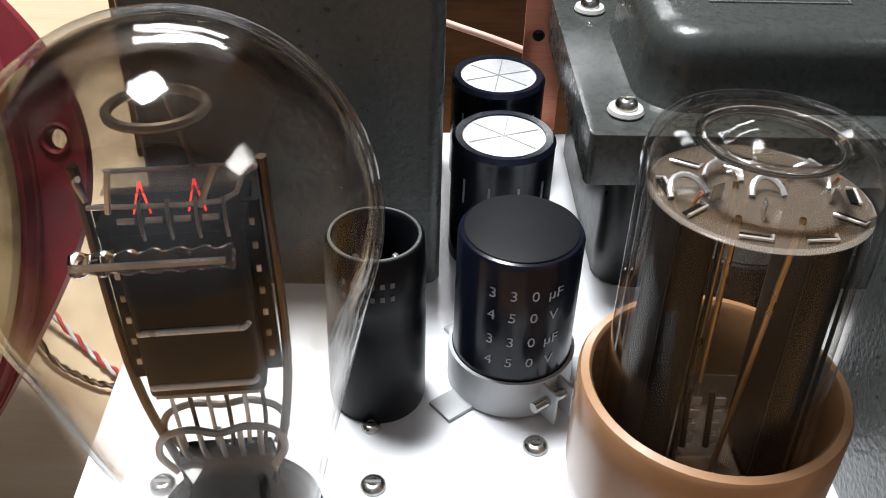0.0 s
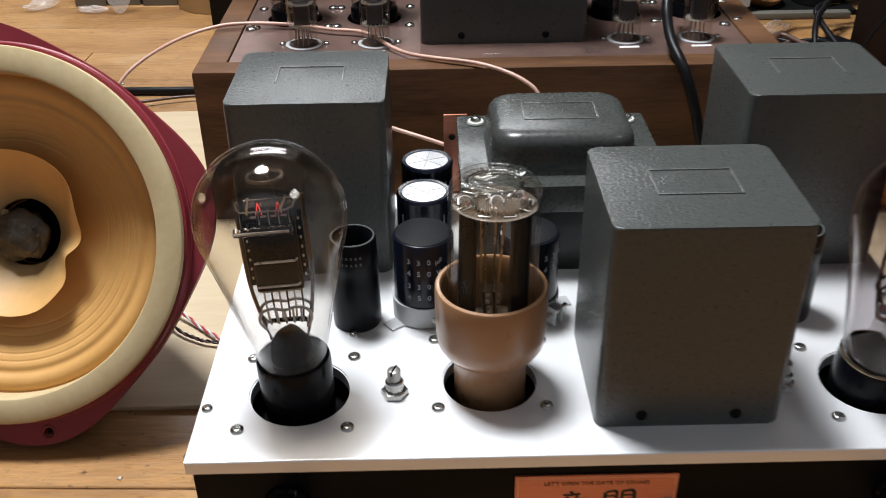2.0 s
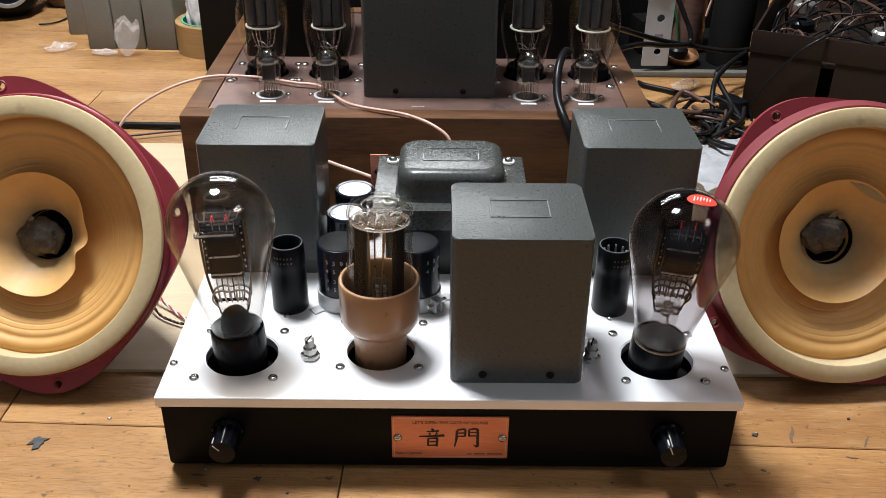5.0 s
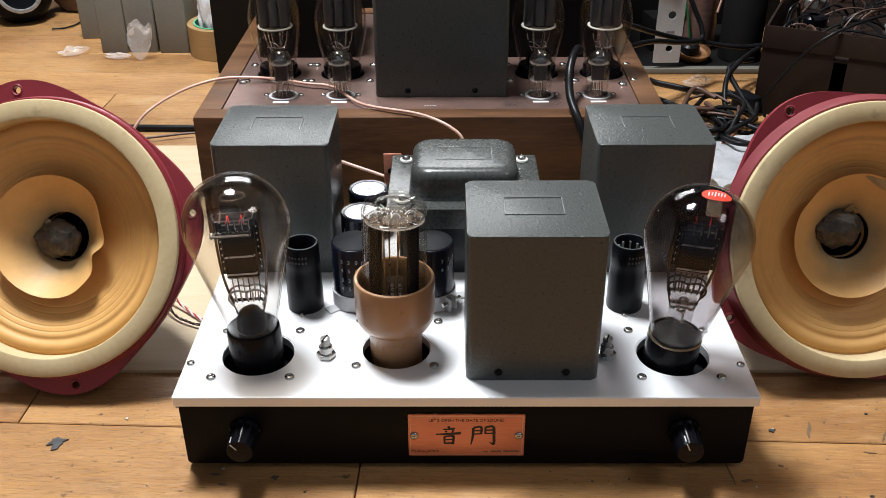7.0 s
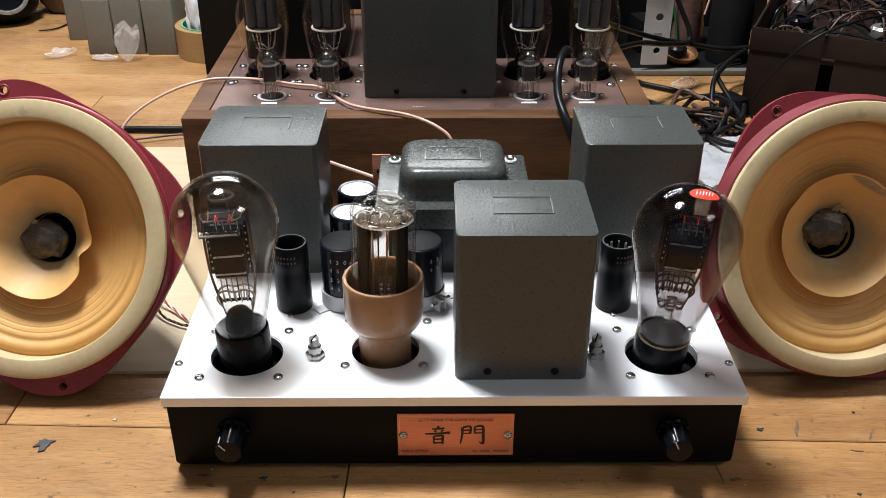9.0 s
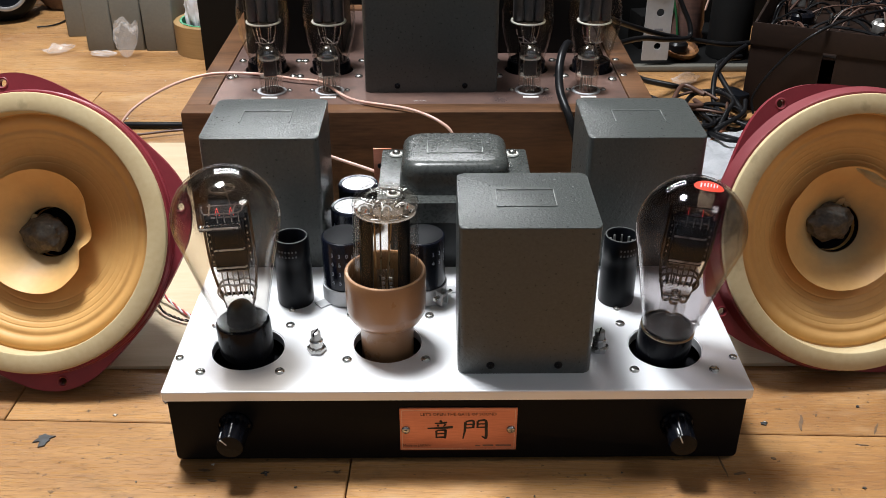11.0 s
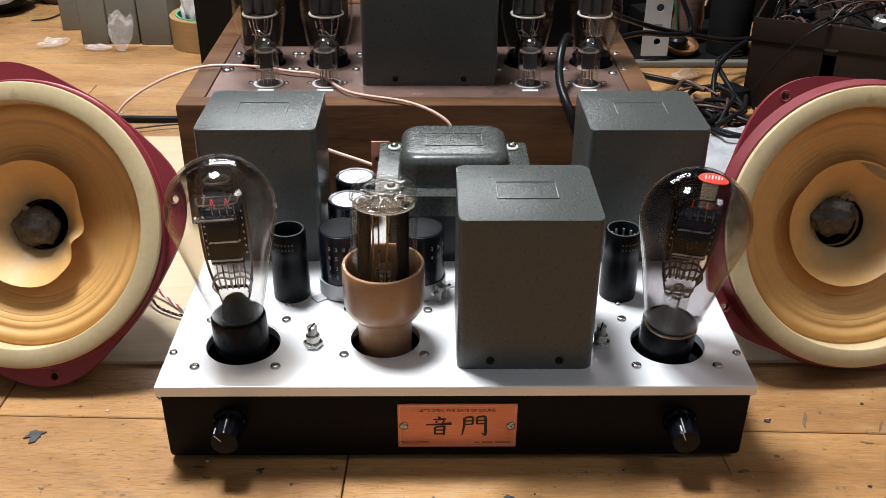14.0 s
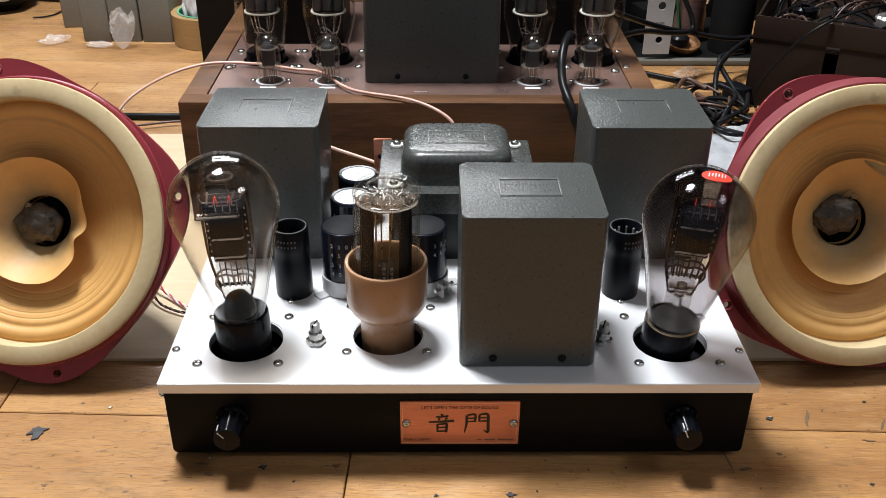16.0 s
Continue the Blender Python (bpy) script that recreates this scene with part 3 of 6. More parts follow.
def power_transformer(parent):
    """Flat laminated transformer: lower shroud, core flange with four bolts, rounded upper bell."""
    x0, x1, y0, y1 = -0.0535, 0.0565, 0.1385, 0.2295
    core = part("transformer_core", prism(rounded(x0, y0, x1, y1, 0.002, 3), 0.098, 0.1135, 0.0006), HAMMER_SMOOTH, parent, "grey painted laminated transformer core")
    part("lower_shroud", prism(rounded(x0 + 0.008, y0 + 0.004, x1 - 0.008, y1 - 0.004, 0.008, 5), P, 0.098, 0.0015), BLACK_ENAMEL, core, "black enamelled lower shroud")
    cx, cy, w, d = 0.0012, (y0 + y1) / 2, 0.077, 0.064
    bm = bmesh.new()
    loops = []
    for grow, z in ((0.0012, 0.1135), (0.0008, 0.1148), (0, 0.1160), (-0.0003, 0.1240), (-0.0008, 0.1290), (-0.0016, 0.1316), (-0.0032, 0.1337), (-0.0056, 0.1350), (-0.0085, 0.1355)):
        loops.append([bm.verts.new((x, y, z)) for x, y in rounded(cx - w / 2 - grow, cy - d / 2 - grow, cx + w / 2 + grow, cy + d / 2 + grow, 0.0135 + grow * 0.4, 6)])
    for a, b in zip(loops, loops[1:]):
        for k in range(len(a)):
            j = (k + 1) % len(a)
            bm.faces.new((a[k], a[j], b[j], b[k]))
    bm.faces.new(loops[-1])
    bell = part("end_bell", bm, HAMMER_SMOOTH, core)
    # Frame bars again carry the edge highlight in their pale colour.
    bm = bmesh.new()
    fw, fd, t = 0.04, 0.022, 0.0007
    for b in ((-fw / 2, -fd / 2, fw / 2, -fd / 2 + t), (-fw / 2, fd / 2 - t, fw / 2, fd / 2), (-fw / 2, -fd / 2 + t, -fw / 2 + t, fd / 2 - t), (fw / 2 - t, -fd / 2 + t, fw / 2, fd / 2 - t)):
        block(cx + b[0], cy + b[1], 0.1353, cx + b[2], cy + b[3], 0.1360, 0.0002, bm)
    part("label_frame", bm, EDGE_GLINT, bell)
    for bx, by in ((-0.0425, 0.2185), (-0.0425, 0.1505), (0.0455, 0.2185), (0.0455, 0.1505)):
        part("washer", lathe([(0.0022, 0), (0.0046, 0), (0.005, 0.0006), (0.0046, 0.0016), (0.0022, 0.0016)], 24), NYLON, core, at=pose(bx, by, 0.1136))
        part("bolt", pan_screw(0.0031, 0.0028), STEEL, core, at=pose(bx, by, 0.1152))


def can_capacitor(parent, x, y, top, r, dark_top, lines, clamp, turn=0.0):
    h = top - P
    if dark_top:
        prof = [(r, 0), (r, h - 0.0015), (r - 0.0006, h - 0.0004), (r - 0.0018, h)]
    else:
        prof = [(r, 0), (r, h - 0.0028), (r + 0.0002, h - 0.0012), (r - 0.0008, h + 0.0002), (r - 0.0028, h)]
    cap = part("capacitor", lathe([(0, 0)] + prof + [(r - 0.003, h - 0.0006)], 40), CAP_SLEEVE, parent, "dark blue sleeved electrolytic capacitor", at=pose(x, y, P, 0, 0, turn))
    if dark_top:
        part("end_disc", lathe([(r - 0.0014, h - 0.001), (r - 0.0014, h + 0.0002), (r - 0.002, h + 0.0005), (0, h + 0.0005)], 40), CAP_DISC, cap)
    else:
        part("end_disc", lathe([(r - 0.0026, h - 0.0012), (r - 0.0028, h - 0.0004), (0, h - 0.0003)], 40), CAP_TOP, cap, "bright aluminium end with scored vent")
        bm = bmesh.new()
        for a in (20, 80, 140):
            block(-r + 0.004, -0.00018, h - 0.0005, r - 0.004, 0.00018, h - 0.00015, bm=bm, m=Matrix.Rotation(radians(a), 4, "Z"))
        part("vent_score", bm, DULL_STEEL, cap)
    for k, (text, z, a) in enumerate(lines):
        for c, ch in enumerate(text.split(" ")):
            ang = radians(a + c * 19)
            m = Matrix.Rotation(ang, 4, "Z") @ pose(0, -r - 0.00012, z - P, 90, 0, 0)
            lettering(ch, 0.0041, INK_SOFT, cap, m)
    if not dark_top:
        for a in (-50, -18, 14, 46):
            part("print_bar", block(-0.00035, -0.00006, -0.004, 0.00035, 0.00006, 0.004), INK_SOFT, cap, at=Matrix.Rotation(radians(a), 4, "Z") @ pose(0, -r - 0.0001, h - 0.013))
    if clamp:
        ring = part("clamp", lathe([(r + 0.0002, 0.0005), (r + 0.0011, 0.0005), (r + 0.0011, 0.0118), (r + 0.0002, 0.0118)], 40), ZINC, cap, "zinc-plated mounting clamp")
        part("clamp_screw", rod([(-0.0075, -r - 0.0035, 0.0075), (0.0085, -r - 0.0035, 0.0075)], 0.0014, 10), STEEL, ring, at=pose(0, 0, 0, 0, 0, 24))
        for s in (-0.003, 0.0022):
            part("clamp_lug", block(s, -r - 0.0062, 0.0012, s + 0.001, -r, 0.011, 0.0003), ZINC, ring, at=pose(0, 0, 0, 0, 0, 24))
        for a in (-62, 85, 205):
            part("foot", block(-0.004, -r - 0.0085, 0, 0.004, -r - 0.0005, 0.0012, 0.0004), ZINC, ring, at=pose(0, 0, 0, 0, 0, a))
    return cap


def choke_tube(parent, x, y, turn, contact_top):
    """Black moulded socket tube, open at the top with contact fingers."""
    r = 0.0118
    tube = part("tube_shield", lathe([(r - 0.0035, 0.004), (r, 0.0022), (r + 0.0003, 0.004), (r + 0.0001, 0.030), (r - 0.0002, 0.0365), (r + 0.0001, 0.0372), (r - 0.0004, 0.0508), (r - 0.0009, 0.0516),
                                      (r - 0.0020, 0.0516), (r - 0.0026, 0.0508), (r - 0.0028, 0.032), (0, 0.032)], 40), BLACK_PLASTIC, parent,
                "black moulded open socket tube", at=pose(x, y, P - 0.0022, 0, 0, turn))
    # Added grey ring: the shine on the black rim, as colour.
    part("rim", lathe([(r - 0.0019, 0.0513), (r - 0.0018, 0.0519), (r - 0.0012, 0.0519), (r - 0.0010, 0.0513)], 40), EDGE_GLINT, tube, "tube rim with its shine put into a grey colour")
    for k in range(9):
        a = radians(40 * k + 12)
        part("contact", block(-0.0007, -0.0006, 0.032, 0.0007, 0.0006, contact_top, 0.0003), DULL_STEEL, tube, at=pose((r - 0.0045) * math.cos(a), (r - 0.0045) * math.sin(a), 0, 0, 0, 40 * k + 12))
    for k, (w, z) in enumerate(((0.0095, 0.0455), (0.0105, 0.0418))):
        bm = bmesh.new()
        for c in range(6):
            a = radians(-34 + c * 11)
            block(-0.0005, -0.00006, -0.0007, 0.0005, 0.00006, 0.0007, bm=bm, m=Matrix.Rotation(a, 4, "Z") @ Matrix.Translation((0, -r - 0.00005, z)))
        part("lettering_bars", bm, INK_FAINT, tube, "faint grey lettering")
    part("screw", pan_screw(0.0024, 0.0016), STEEL, parent, at=pose(x - 0.0012, y - r - 0.0012, P))
    return tube


def binding_post(parent, x, y):
    bm = prism([(0.0062 * math.cos(radians(60 * k)), 0.0062 * math.sin(radians(60 * k))) for k in range(6)], 0, 0.003, 0.0005)
    post = part("trim_potentiometer", bm, STEEL, parent, "bright steel bushing with slotted shaft", at=pose(x, y, P))
    part("bushing", lathe([(0.0042, 0.003), (0.0042, 0.0078), (0.0036, 0.0084), (0.003, 0.0084)], 24), STEEL, post)
    bm = lathe([(0.003, 0.0084), (0.003, 0.0138), (0.0024, 0.0142), (0, 0.0142)], 20)
    part("shaft", bm, DULL_STEEL, post)
    # The shade in the screwdriver slot is a near-black block.
    part("slot", block(-0.0032, -0.0004, 0.0122, 0.0032, 0.0004, 0.0144), HOLE_SHADE, post, at=pose(0, 0, 0, 0, 0, 70))


def knob(parent, x, z, turn):
    """Fluted black knob on the front panel with a white pointer line."""
    seg = 60
    bm = bmesh.new()
    rings = []
    for rr, yy in ((0.0102, 0), (0.0100, 0.0022), (0.0090, 0.0034), (0.0083, 0.0185), (0.0077, 0.0198), (0.005, 0.0201)):
        ring = []
        for k in range(seg):
            a = 2 * math.pi * k / seg
            f = rr * (1 - (0.05 * max(0, math.cos(a * 12)) if 0.003 < yy < 0.0198 else 0))
            ring.append(bm.verts.new((f * math.cos(a), f * math.sin(a), yy)))
        rings.append(ring)
    for a, b in zip(rings, rings[1:]):
        for k in range(seg):
            j = (k + 1) % seg
            bm.faces.new((a[k], a[j], b[j], b[k]))
    bm.faces.new(rings[-1])
    m = pose(x, 0.0048, z) @ FRONT @ Matrix.Rotation(radians(turn), 4, "Z")
    k = part("knob", bm, BLACK_BAKELITE, parent, "glossy black fluted knob", at=m)
    part("pointer", block(-0.00035, 0.0024, 0.0199, 0.00035, 0.0076, 0.02022), INK_WHITE, k, "white pointer line")
    part("pointer_edge", block(-0.00035, 0.0078, 0.0135, 0.00035, 0.0085, 0.0185), INK_WHITE, k)


def brush(bm, points, widths):
    """One brush stroke in the plane, its width given along it."""
    pts = spline([(x, y, 0) for x, y in points], 6)
    n = len(pts)
    left, right = [], []
    for k, p in enumerate(pts):
        d = (pts[min(k + 1, n - 1)] - pts[max(k - 1, 0)]).normalized()
        u = k / (n - 1) * (len(widths) - 1)
        i = min(int(u), len(widths) - 2)
        w = widths[i] + (widths[i + 1] - widths[i]) * (u - i)
        s = Vector((-d.y, d.x, 0)) * w / 2
        left.append(bm.verts.new(p + s))
        right.append(bm.verts.new(p - s))
    for k in range(n - 1):
        bm.faces.new((left[k], right[k], right[k + 1], left[k + 1]))


def nameplate(parent):
    x0, x1, z0, z1, y = -0.0350, 0.0362, 0.0113, 0.0440, 0.005
    plate = part("nameplate", prism(rounded(x0, z0, x1, z1, 0.0006, 2), 0, 0.0012, 0.0003, m=pose(0, y, 0) @ FRONT), COPPER, parent, "etched copper nameplate with brush characters")
    cx, cz = (x0 + x1) / 2, (z0 + z1) / 2
    face = pose(cx, y - 0.00125, cz) @ FRONT
    bm = bmesh.new()
    for b in ((x0 - cx + .0012, z0 - cz + .0012, x1 - cx - .0012, z0 - cz + .0015), (x0 - cx + .0012, z1 - cz - .0015, x1 - cx - .0012, z1 - cz - .0012),
              (x0 - cx + .0012, z0 - cz + .0016, x0 - cx + .0015, z1 - cz - .0016), (x1 - cx - .0015, z0 - cz + .0016, x1 - cx - .0012, z1 - cz - .0016)):
        block(b[0], b[1], 0, b[2], b[3], 0.00006, bm=bm)
    part("border", bm, BORDER, plate, at=face)
    lettering("LET'S OPEN THE GATE OF SOUND", 0.0030, INK_BROWN, plate, face @ pose(0, 0.0118, 0.0001))
    lettering("Made in JAPAN", 0.0027, INK_BROWN, plate, face @ pose(-0.0255, -0.0125, 0.0001))
    # left character: a lid and short upright pair over a long stroke, a box with a bar below
    u = 0.001
    one, two = bmesh.new(), bmesh.new()
    for pts, w in (([(-10.2, 7.2), (-8.8, 5.8)], (.5, 1.2, .6)), ([(-13.2, 4.9), (-9.5, 5.0), (-5.6, 5.6)], (.6, .8, .9)), ([(-11.6, 3.9), (-10.8, 2.4)], (.6, 1.0, .5)), ([(-6.6, 4.3), (-7.9, 2.2)], (1.0, .7, .3)),
                   ([(-17.6, 1.0), (-9.5, 1.3), (-2.2, 2.0)], (.6, .9, 1.1, 1.3)), ([(-12.2, -0.8), (-12.2, -6.6)], (1.0, .8, .7)), ([(-12.2, -0.8), (-7.0, -0.3), (-6.6, -1.0), (-6.9, -7.0)], (.7, .9, 1.1, .9)),
                   ([(-11.9, -3.3), (-7.0, -3.0)], (.6, .7)), ([(-12.0, -6.2), (-7.1, -5.9)], (.7, .8))):
        brush(one, [(x * u, y * u) for x, y in pts], [v * u * 1.55 for v in w])
    for pts, w in (([(4.2, 6.0), (3.9, -1.0), (2.8, -7.2)], (1.1, 1.0, .5)), ([(4.4, 6.2), (9.0, 6.6), (9.0, 1.0)], (.8, 1.0, .9)), ([(4.4, 3.8), (8.6, 4.0)], (.6, .7)), ([(4.4, 1.2), (8.6, 1.4)], (.6, .7)),
                   ([(11.6, 6.4), (11.6, 1.2)], (.9, .8)), ([(11.6, 6.6), (16.4, 6.9), (16.9, 0.0), (16.8, -6.6), (14.2, -5.2)], (.8, 1.1, 1.2, 1.2, .3)), ([(11.8, 4.2), (16.2, 4.4)], (.6, .7)), ([(11.8, 1.6), (16.2, 1.8)], (.6, .7))):
        brush(two, [(x * u, y * u) for x, y in pts], [v * u * 1.55 for v in w])
    part("character", one, INK_BLACK, plate, "black brush character", False, face @ pose(-0.0012, 0, 0.00012))
    part("character", two, INK_BLACK, plate, "black brush character", False, face @ pose(0, 0, 0.00012))
    bm = bmesh.new()
    block(0.0105, -0.0133, 0, 0.0135, -0.0124, 0.0001, bm=bm)
    block(0.0150, -0.0133, 0, 0.0215, -0.0121, 0.0001, bm=bm)
    block(0.0230, -0.0133, 0, 0.0325, -0.0121, 0.0001, bm=bm)
    part("signature_bars", bm, COPPER_DARK, plate, at=face)
    for sx in (x0 + 0.0036, x1 - 0.0036):
        part("screw", pan_screw(0.0027, 0.0016), STEEL, plate, at=pose(sx, y - 0.0012, cz) @ FRONT)


def build_amplifier():
    amp = thing("tube_amplifier", pose(0, 0, 0), "valve amplifier with brushed aluminium top and black chassis on wooden floor", "amplifier")
    D = 0.232
    chassis = part("chassis_floor", block(-0.1719, 0.0067, 0.004, 0.1719, D - 0.0067, 0.0055), BLACK_PAINT, amp)
    zt = P - 0.0074
    bm = prism(rounded(-0.1735, 0.004, 0.1735, zt, 0.003, 4), 0, 0.0016, 0.0003, m=pose(0, 0.0066, 0) @ FRONT)
    part("front_panel", bm, BLACK_PAINT, amp, "satin black front panel")
    part("back_panel", block(-0.1735, D - 0.0065, 0.004, 0.1735, D - 0.005, zt, 0.0004), BLACK_PAINT, amp)
    part("side_panel", block(-0.1735, 0.0067, 0.004, -0.172, D - 0.0066, zt, 0.0003), BLACK_PAINT, amp)
    part("side_panel", block(0.172, 0.0067, 0.004, 0.1735, D - 0.0066, zt, 0.0003), BLACK_PAINT, amp)
    for x, y in ((-0.155, 0.022), (0.155, 0.022), (-0.155, 0.21), (0.155, 0.21)):
        part("rubber_foot", lathe([(0, 0), (0.007, 0), (0.008, 0.001), (0.008, 0.0039), (0, 0.0039)], 24), BLACK_RUBBER, chassis, at=pose(x, y, 0))
    # Added sheet below the valve holes, its shade painted near-black.
    part("socket_tray", block(-0.17, 0.008, 0.0405, 0.17, 0.09, 0.042), HOLE_SHADE, chassis)
    holes = [(*CENTRES["left"], 0.0226), (*CENTRES["middle"], 0.0216), (*CENTRES["right"], 0.0226)]
    top = part("top_plate", holed_plate(-0.175, 0, 0.175, D, P - 0.0072, P, holes, roll=0.0010), ALU, amp, "brushed aluminium top plate")
    screw = None
    for x, y in ((-0.1555, 0.0195), (-0.1075, 0.0197), (-0.1075, 0.0690), (-0.1555, 0.0690), (-0.0677, 0.0312), (-0.0192, 0.0312), (-0.0688, 0.0810), (-0.0172, 0.0795),
                 (0.1075, 0.0197), (0.1560, 0.0195), (0.1072, 0.0692), (0.1560, 0.0690), (-0.1711, 0.0337), (0.1708, 0.0320)):
        r = 0.0031 if abs(x) < 0.165 else 0.0026
        part("plate_screw", pan_screw(r, 0.0017), STEEL, top, at=pose(x, y, P))
    transformer_cover(amp, 0.0402, 0.0525, P, 0.080, 0.0715, 0.0998)
    transformer_cover(amp, -0.1312, 0.1795, P, 0.080, 0.0735, 0.0998, False)
    transformer_cover(amp, 0.1300, 0.1795, P, 0.080, 0.0735, 0.0998, False)
    power_transformer(amp)
    text = [("3 3 0 µF", 0.0985, -38), ("4 5 0 V", 0.0920, -38), ("3 3 0 µF", 0.0845, -38), ("4 5 0 V", 0.0780, -38)]
    can_capacitor(amp, -0.0735, 0.1060, 0.1072, 0.0150, True, text, True, 10)
    can_capacitor(amp, -0.0215, 0.1060, 0.1072, 0.0150, True, [("3 3 0", 0.0985, 8), ("4 5 0", 0.0920, 8)], True, 20)
    can_capacitor(amp, -0.0732, 0.1618, 0.0997, 0.0148, False, [], False)
    can_capacitor(amp, -0.0715, 0.2080, 0.0955, 0.0152, False, [], False)
    choke_tube(amp, -0.1075, 0.1000, 0, 0.0415)
    choke_tube(amp, 0.1092, 0.1000, 25, 0.0480)
    binding_post(amp, -0.0873, 0.0415)
    binding_post(amp, 0.0890, 0.0415)
    knob(amp, -0.1346, 0.0310, 42)
    knob(amp, 0.1335, 0.0305, 24)
    nameplate(amp)
    return amp


# ---- valves ----
def globe_valve(x, y, tilt, yaw, top, neck, rmax, smoky, anode_low, rib_heights, label):
    """Pear-shaped triode standing in its sunken socket; heights are over the socket."""
    v = thing("vacuum_tube", pose(x, y, 0.042) @ tilt, label, "vacuum tube", "output valves of the amplifier")
    z0 = 0.0385
    zt = 0.0350 if smoky else z0
    base = part("base", lathe([(0, 0.0), (0.0150, 0), (0.0158, 0.001), (0.0162, 0.012), (0.0162, 0.0170), (0.0167, 0.0175), (0.0167, zt - 0.002), (0.0163, zt - 0.0004), (0.0150, zt), (0.0146, zt - 0.001), (0, zt - 0.0012)], 56), BLACK_BAKELITE, v, "black bakelite base")
    for a in (0, 90, 180, 270):
        part("pin", rod([(0.008 * math.cos(radians(a)), 0.008 * math.sin(radians(a)), -0.004), (0.008 * math.cos(radians(a)), 0.008 * math.sin(radians(a)), 0.001)], 0.0014, 8), STEEL, base)
    if smoky:
        part("base_ring", lathe([(0.0156, zt - 0.0006), (0.0165, zt - 0.0008), (0.0167, zt - 0.0002), (0.0164, zt + 0.0005), (0.0156, zt + 0.0005)], 56), BRASS_WIRE, base, "thin brass-coloured ring")
    H = top - 0.042
    zc = H - rmax
    # straight taper that runs tangent into the round crown
    slope = (rmax - neck) / (zc - zt)
    lift = math.asin(min(slope * 0.98, 0.9))
    outer = [(neck - 0.0008, zt - 0.0030), (neck + 0.0002, zt + 0.0004), (neck + 0.0003, zt + 0.0020)]
    r1, z1 = rmax * math.cos(lift), zc - rmax * math.sin(lift)
    for k in range(1, 13):
        u = k / 12
        outer.append((neck + 0.0003 + (r1 - neck - 0.0003) * (u * 0.92 + 0.08 * u * u), zt + 0.002 + (z1 - zt - 0.002) * u))
    for k in range(1, 25):
        a = -lift + (math.pi / 2 + lift) * k / 24
        outer.append((rmax * math.cos(a) if k < 24 else 0, zc + rmax * math.sin(a)))
    skin = GLASS_SMOKE if smoky else GLASS
    bulb = part("bulb", lathe(outer, 80), skin, v, "clear blown glass bulb")
    inner = [(max(r - 0.0009, 0), z - (0.0009 if z > zc else 0)) for r, z in outer]
    part("inner_wall", lathe(inner, 80), skin, bulb)
    flash = [(rmax * 0.958 * math.cos(a), zc + (rmax - 0.0016) * math.sin(a)) for a in (radians(q) for q in (-24, -12, 0, 10, 20, 30, 40, 50, 58, 66, 74, 82))] + [(0, H - 0.0018)]
    part("getter_flash", lathe(flash, 64), GETTER_DARK if smoky else GETTER, bulb, "dark silvery getter film")
    turn = Matrix.Rotation(radians(yaw), 4, "Z")

    def put(name, bm, mat, parent=None, label=""):
        bm.transform(turn)
        return part(name, bm, mat, parent or v, label)

    za, zb = anode_low, 0.1150 if smoky else 0.1128
    hw, hd = 0.0098, 0.0050
    zp = za - (0.0180 if smoky else 0.0195)
    # stem: flared foot, tube and flattened press
    if smoky:
        put("stem_tube", lathe([(0.0135, zt + 0.0006), (0.0105, zt + 0.0022), (0.0086, zt + 0.0060), (0.0078, zt + 0.013), (0.0074, zp - 0.003), (0.0062, zp), (0, zp + 0.0004)], 40), STEM_GLASS, v, "pale glass stem tube")
        put("exhaust_tube", lathe([(0.0030, zt + 0.0006), (0.0030, zp - 0.004), (0, zp - 0.003)], 20), GLASS_ROD, v)
    else:
        put("seal", lathe([(0.0150, zt + 0.0002), (0.0146, zt + 0.0022), (0.0120, zt + 0.0040), (0.0095, zt + 0.0046)], 48), SEAL_GLASS, v, "grey translucent glass seal over the base")
        # The dark hollow of the stem is painted on as near-black colour.
        put("stem", lathe([(0.0096, zt - 0.0004), (0.0090, zt + 0.006), (0.0080, zt + 0.0095), (0.0062, zt + 0.0125), (0.0036, zt + 0.0142), (0, zt + 0.0148)], 36), HOLE_SHADE, v, "stem coloured near-black for the shade inside it")
    put("press", block(-0.0090, -0.0024, zp - 0.0085, 0.0090, 0.0024, zp + 0.0020, 0.0022), GLASS_ROD, v, "flattened glass press")
    bead = bmesh.new()
    for k, (bx, bz, br) in enumerate(((-0.0052, -0.0100, 0.0028), (0.0052, -0.0100, 0.0028), (0.0, -0.0065, 0.0022), (0.0, -0.0120, 0.0024))):
        bmesh.ops.create_icosphere(bead, subdivisions=3, radius=br, matrix=Matrix.Translation((bx, 0, zp + bz)))
    put("glass_beads", bead, GLASS_ROD, v, "fused glass beads round the leads")
    hoop = bmesh.new()
    for s in (-0.0030, 0.0030):
        rod([(-0.0088, s, zp - 0.0010), (-0.0112, s, zp + 0.0035), (-0.0098, s, zp + 0.0080), (-0.0050, s * 1.1, zp + 0.0098), (0, s * 1.2, zp + 0.0088), (0.0050, s * 1.1, zp + 0.0098), (0.0098, s, zp + 0.0080), (0.0112, s, zp + 0.0035), (0.0088, s, zp - 0.0010)], 0.0007, 8, hoop, 7)
    for k in range(5):
        xx = -0.0072 + k * 0.0036
        rod([(xx, -0.0030, zp + 0.0094), (xx * 0.96, -0.0026, zp + 0.0040), (xx * 0.92, -0.0014, zp + 0.0008)], 0.00055, 7, hoop, 4)
    put("hoop", hoop, DARK_WIRE if smoky else DULL_STEEL, v, "bent wire cradle")
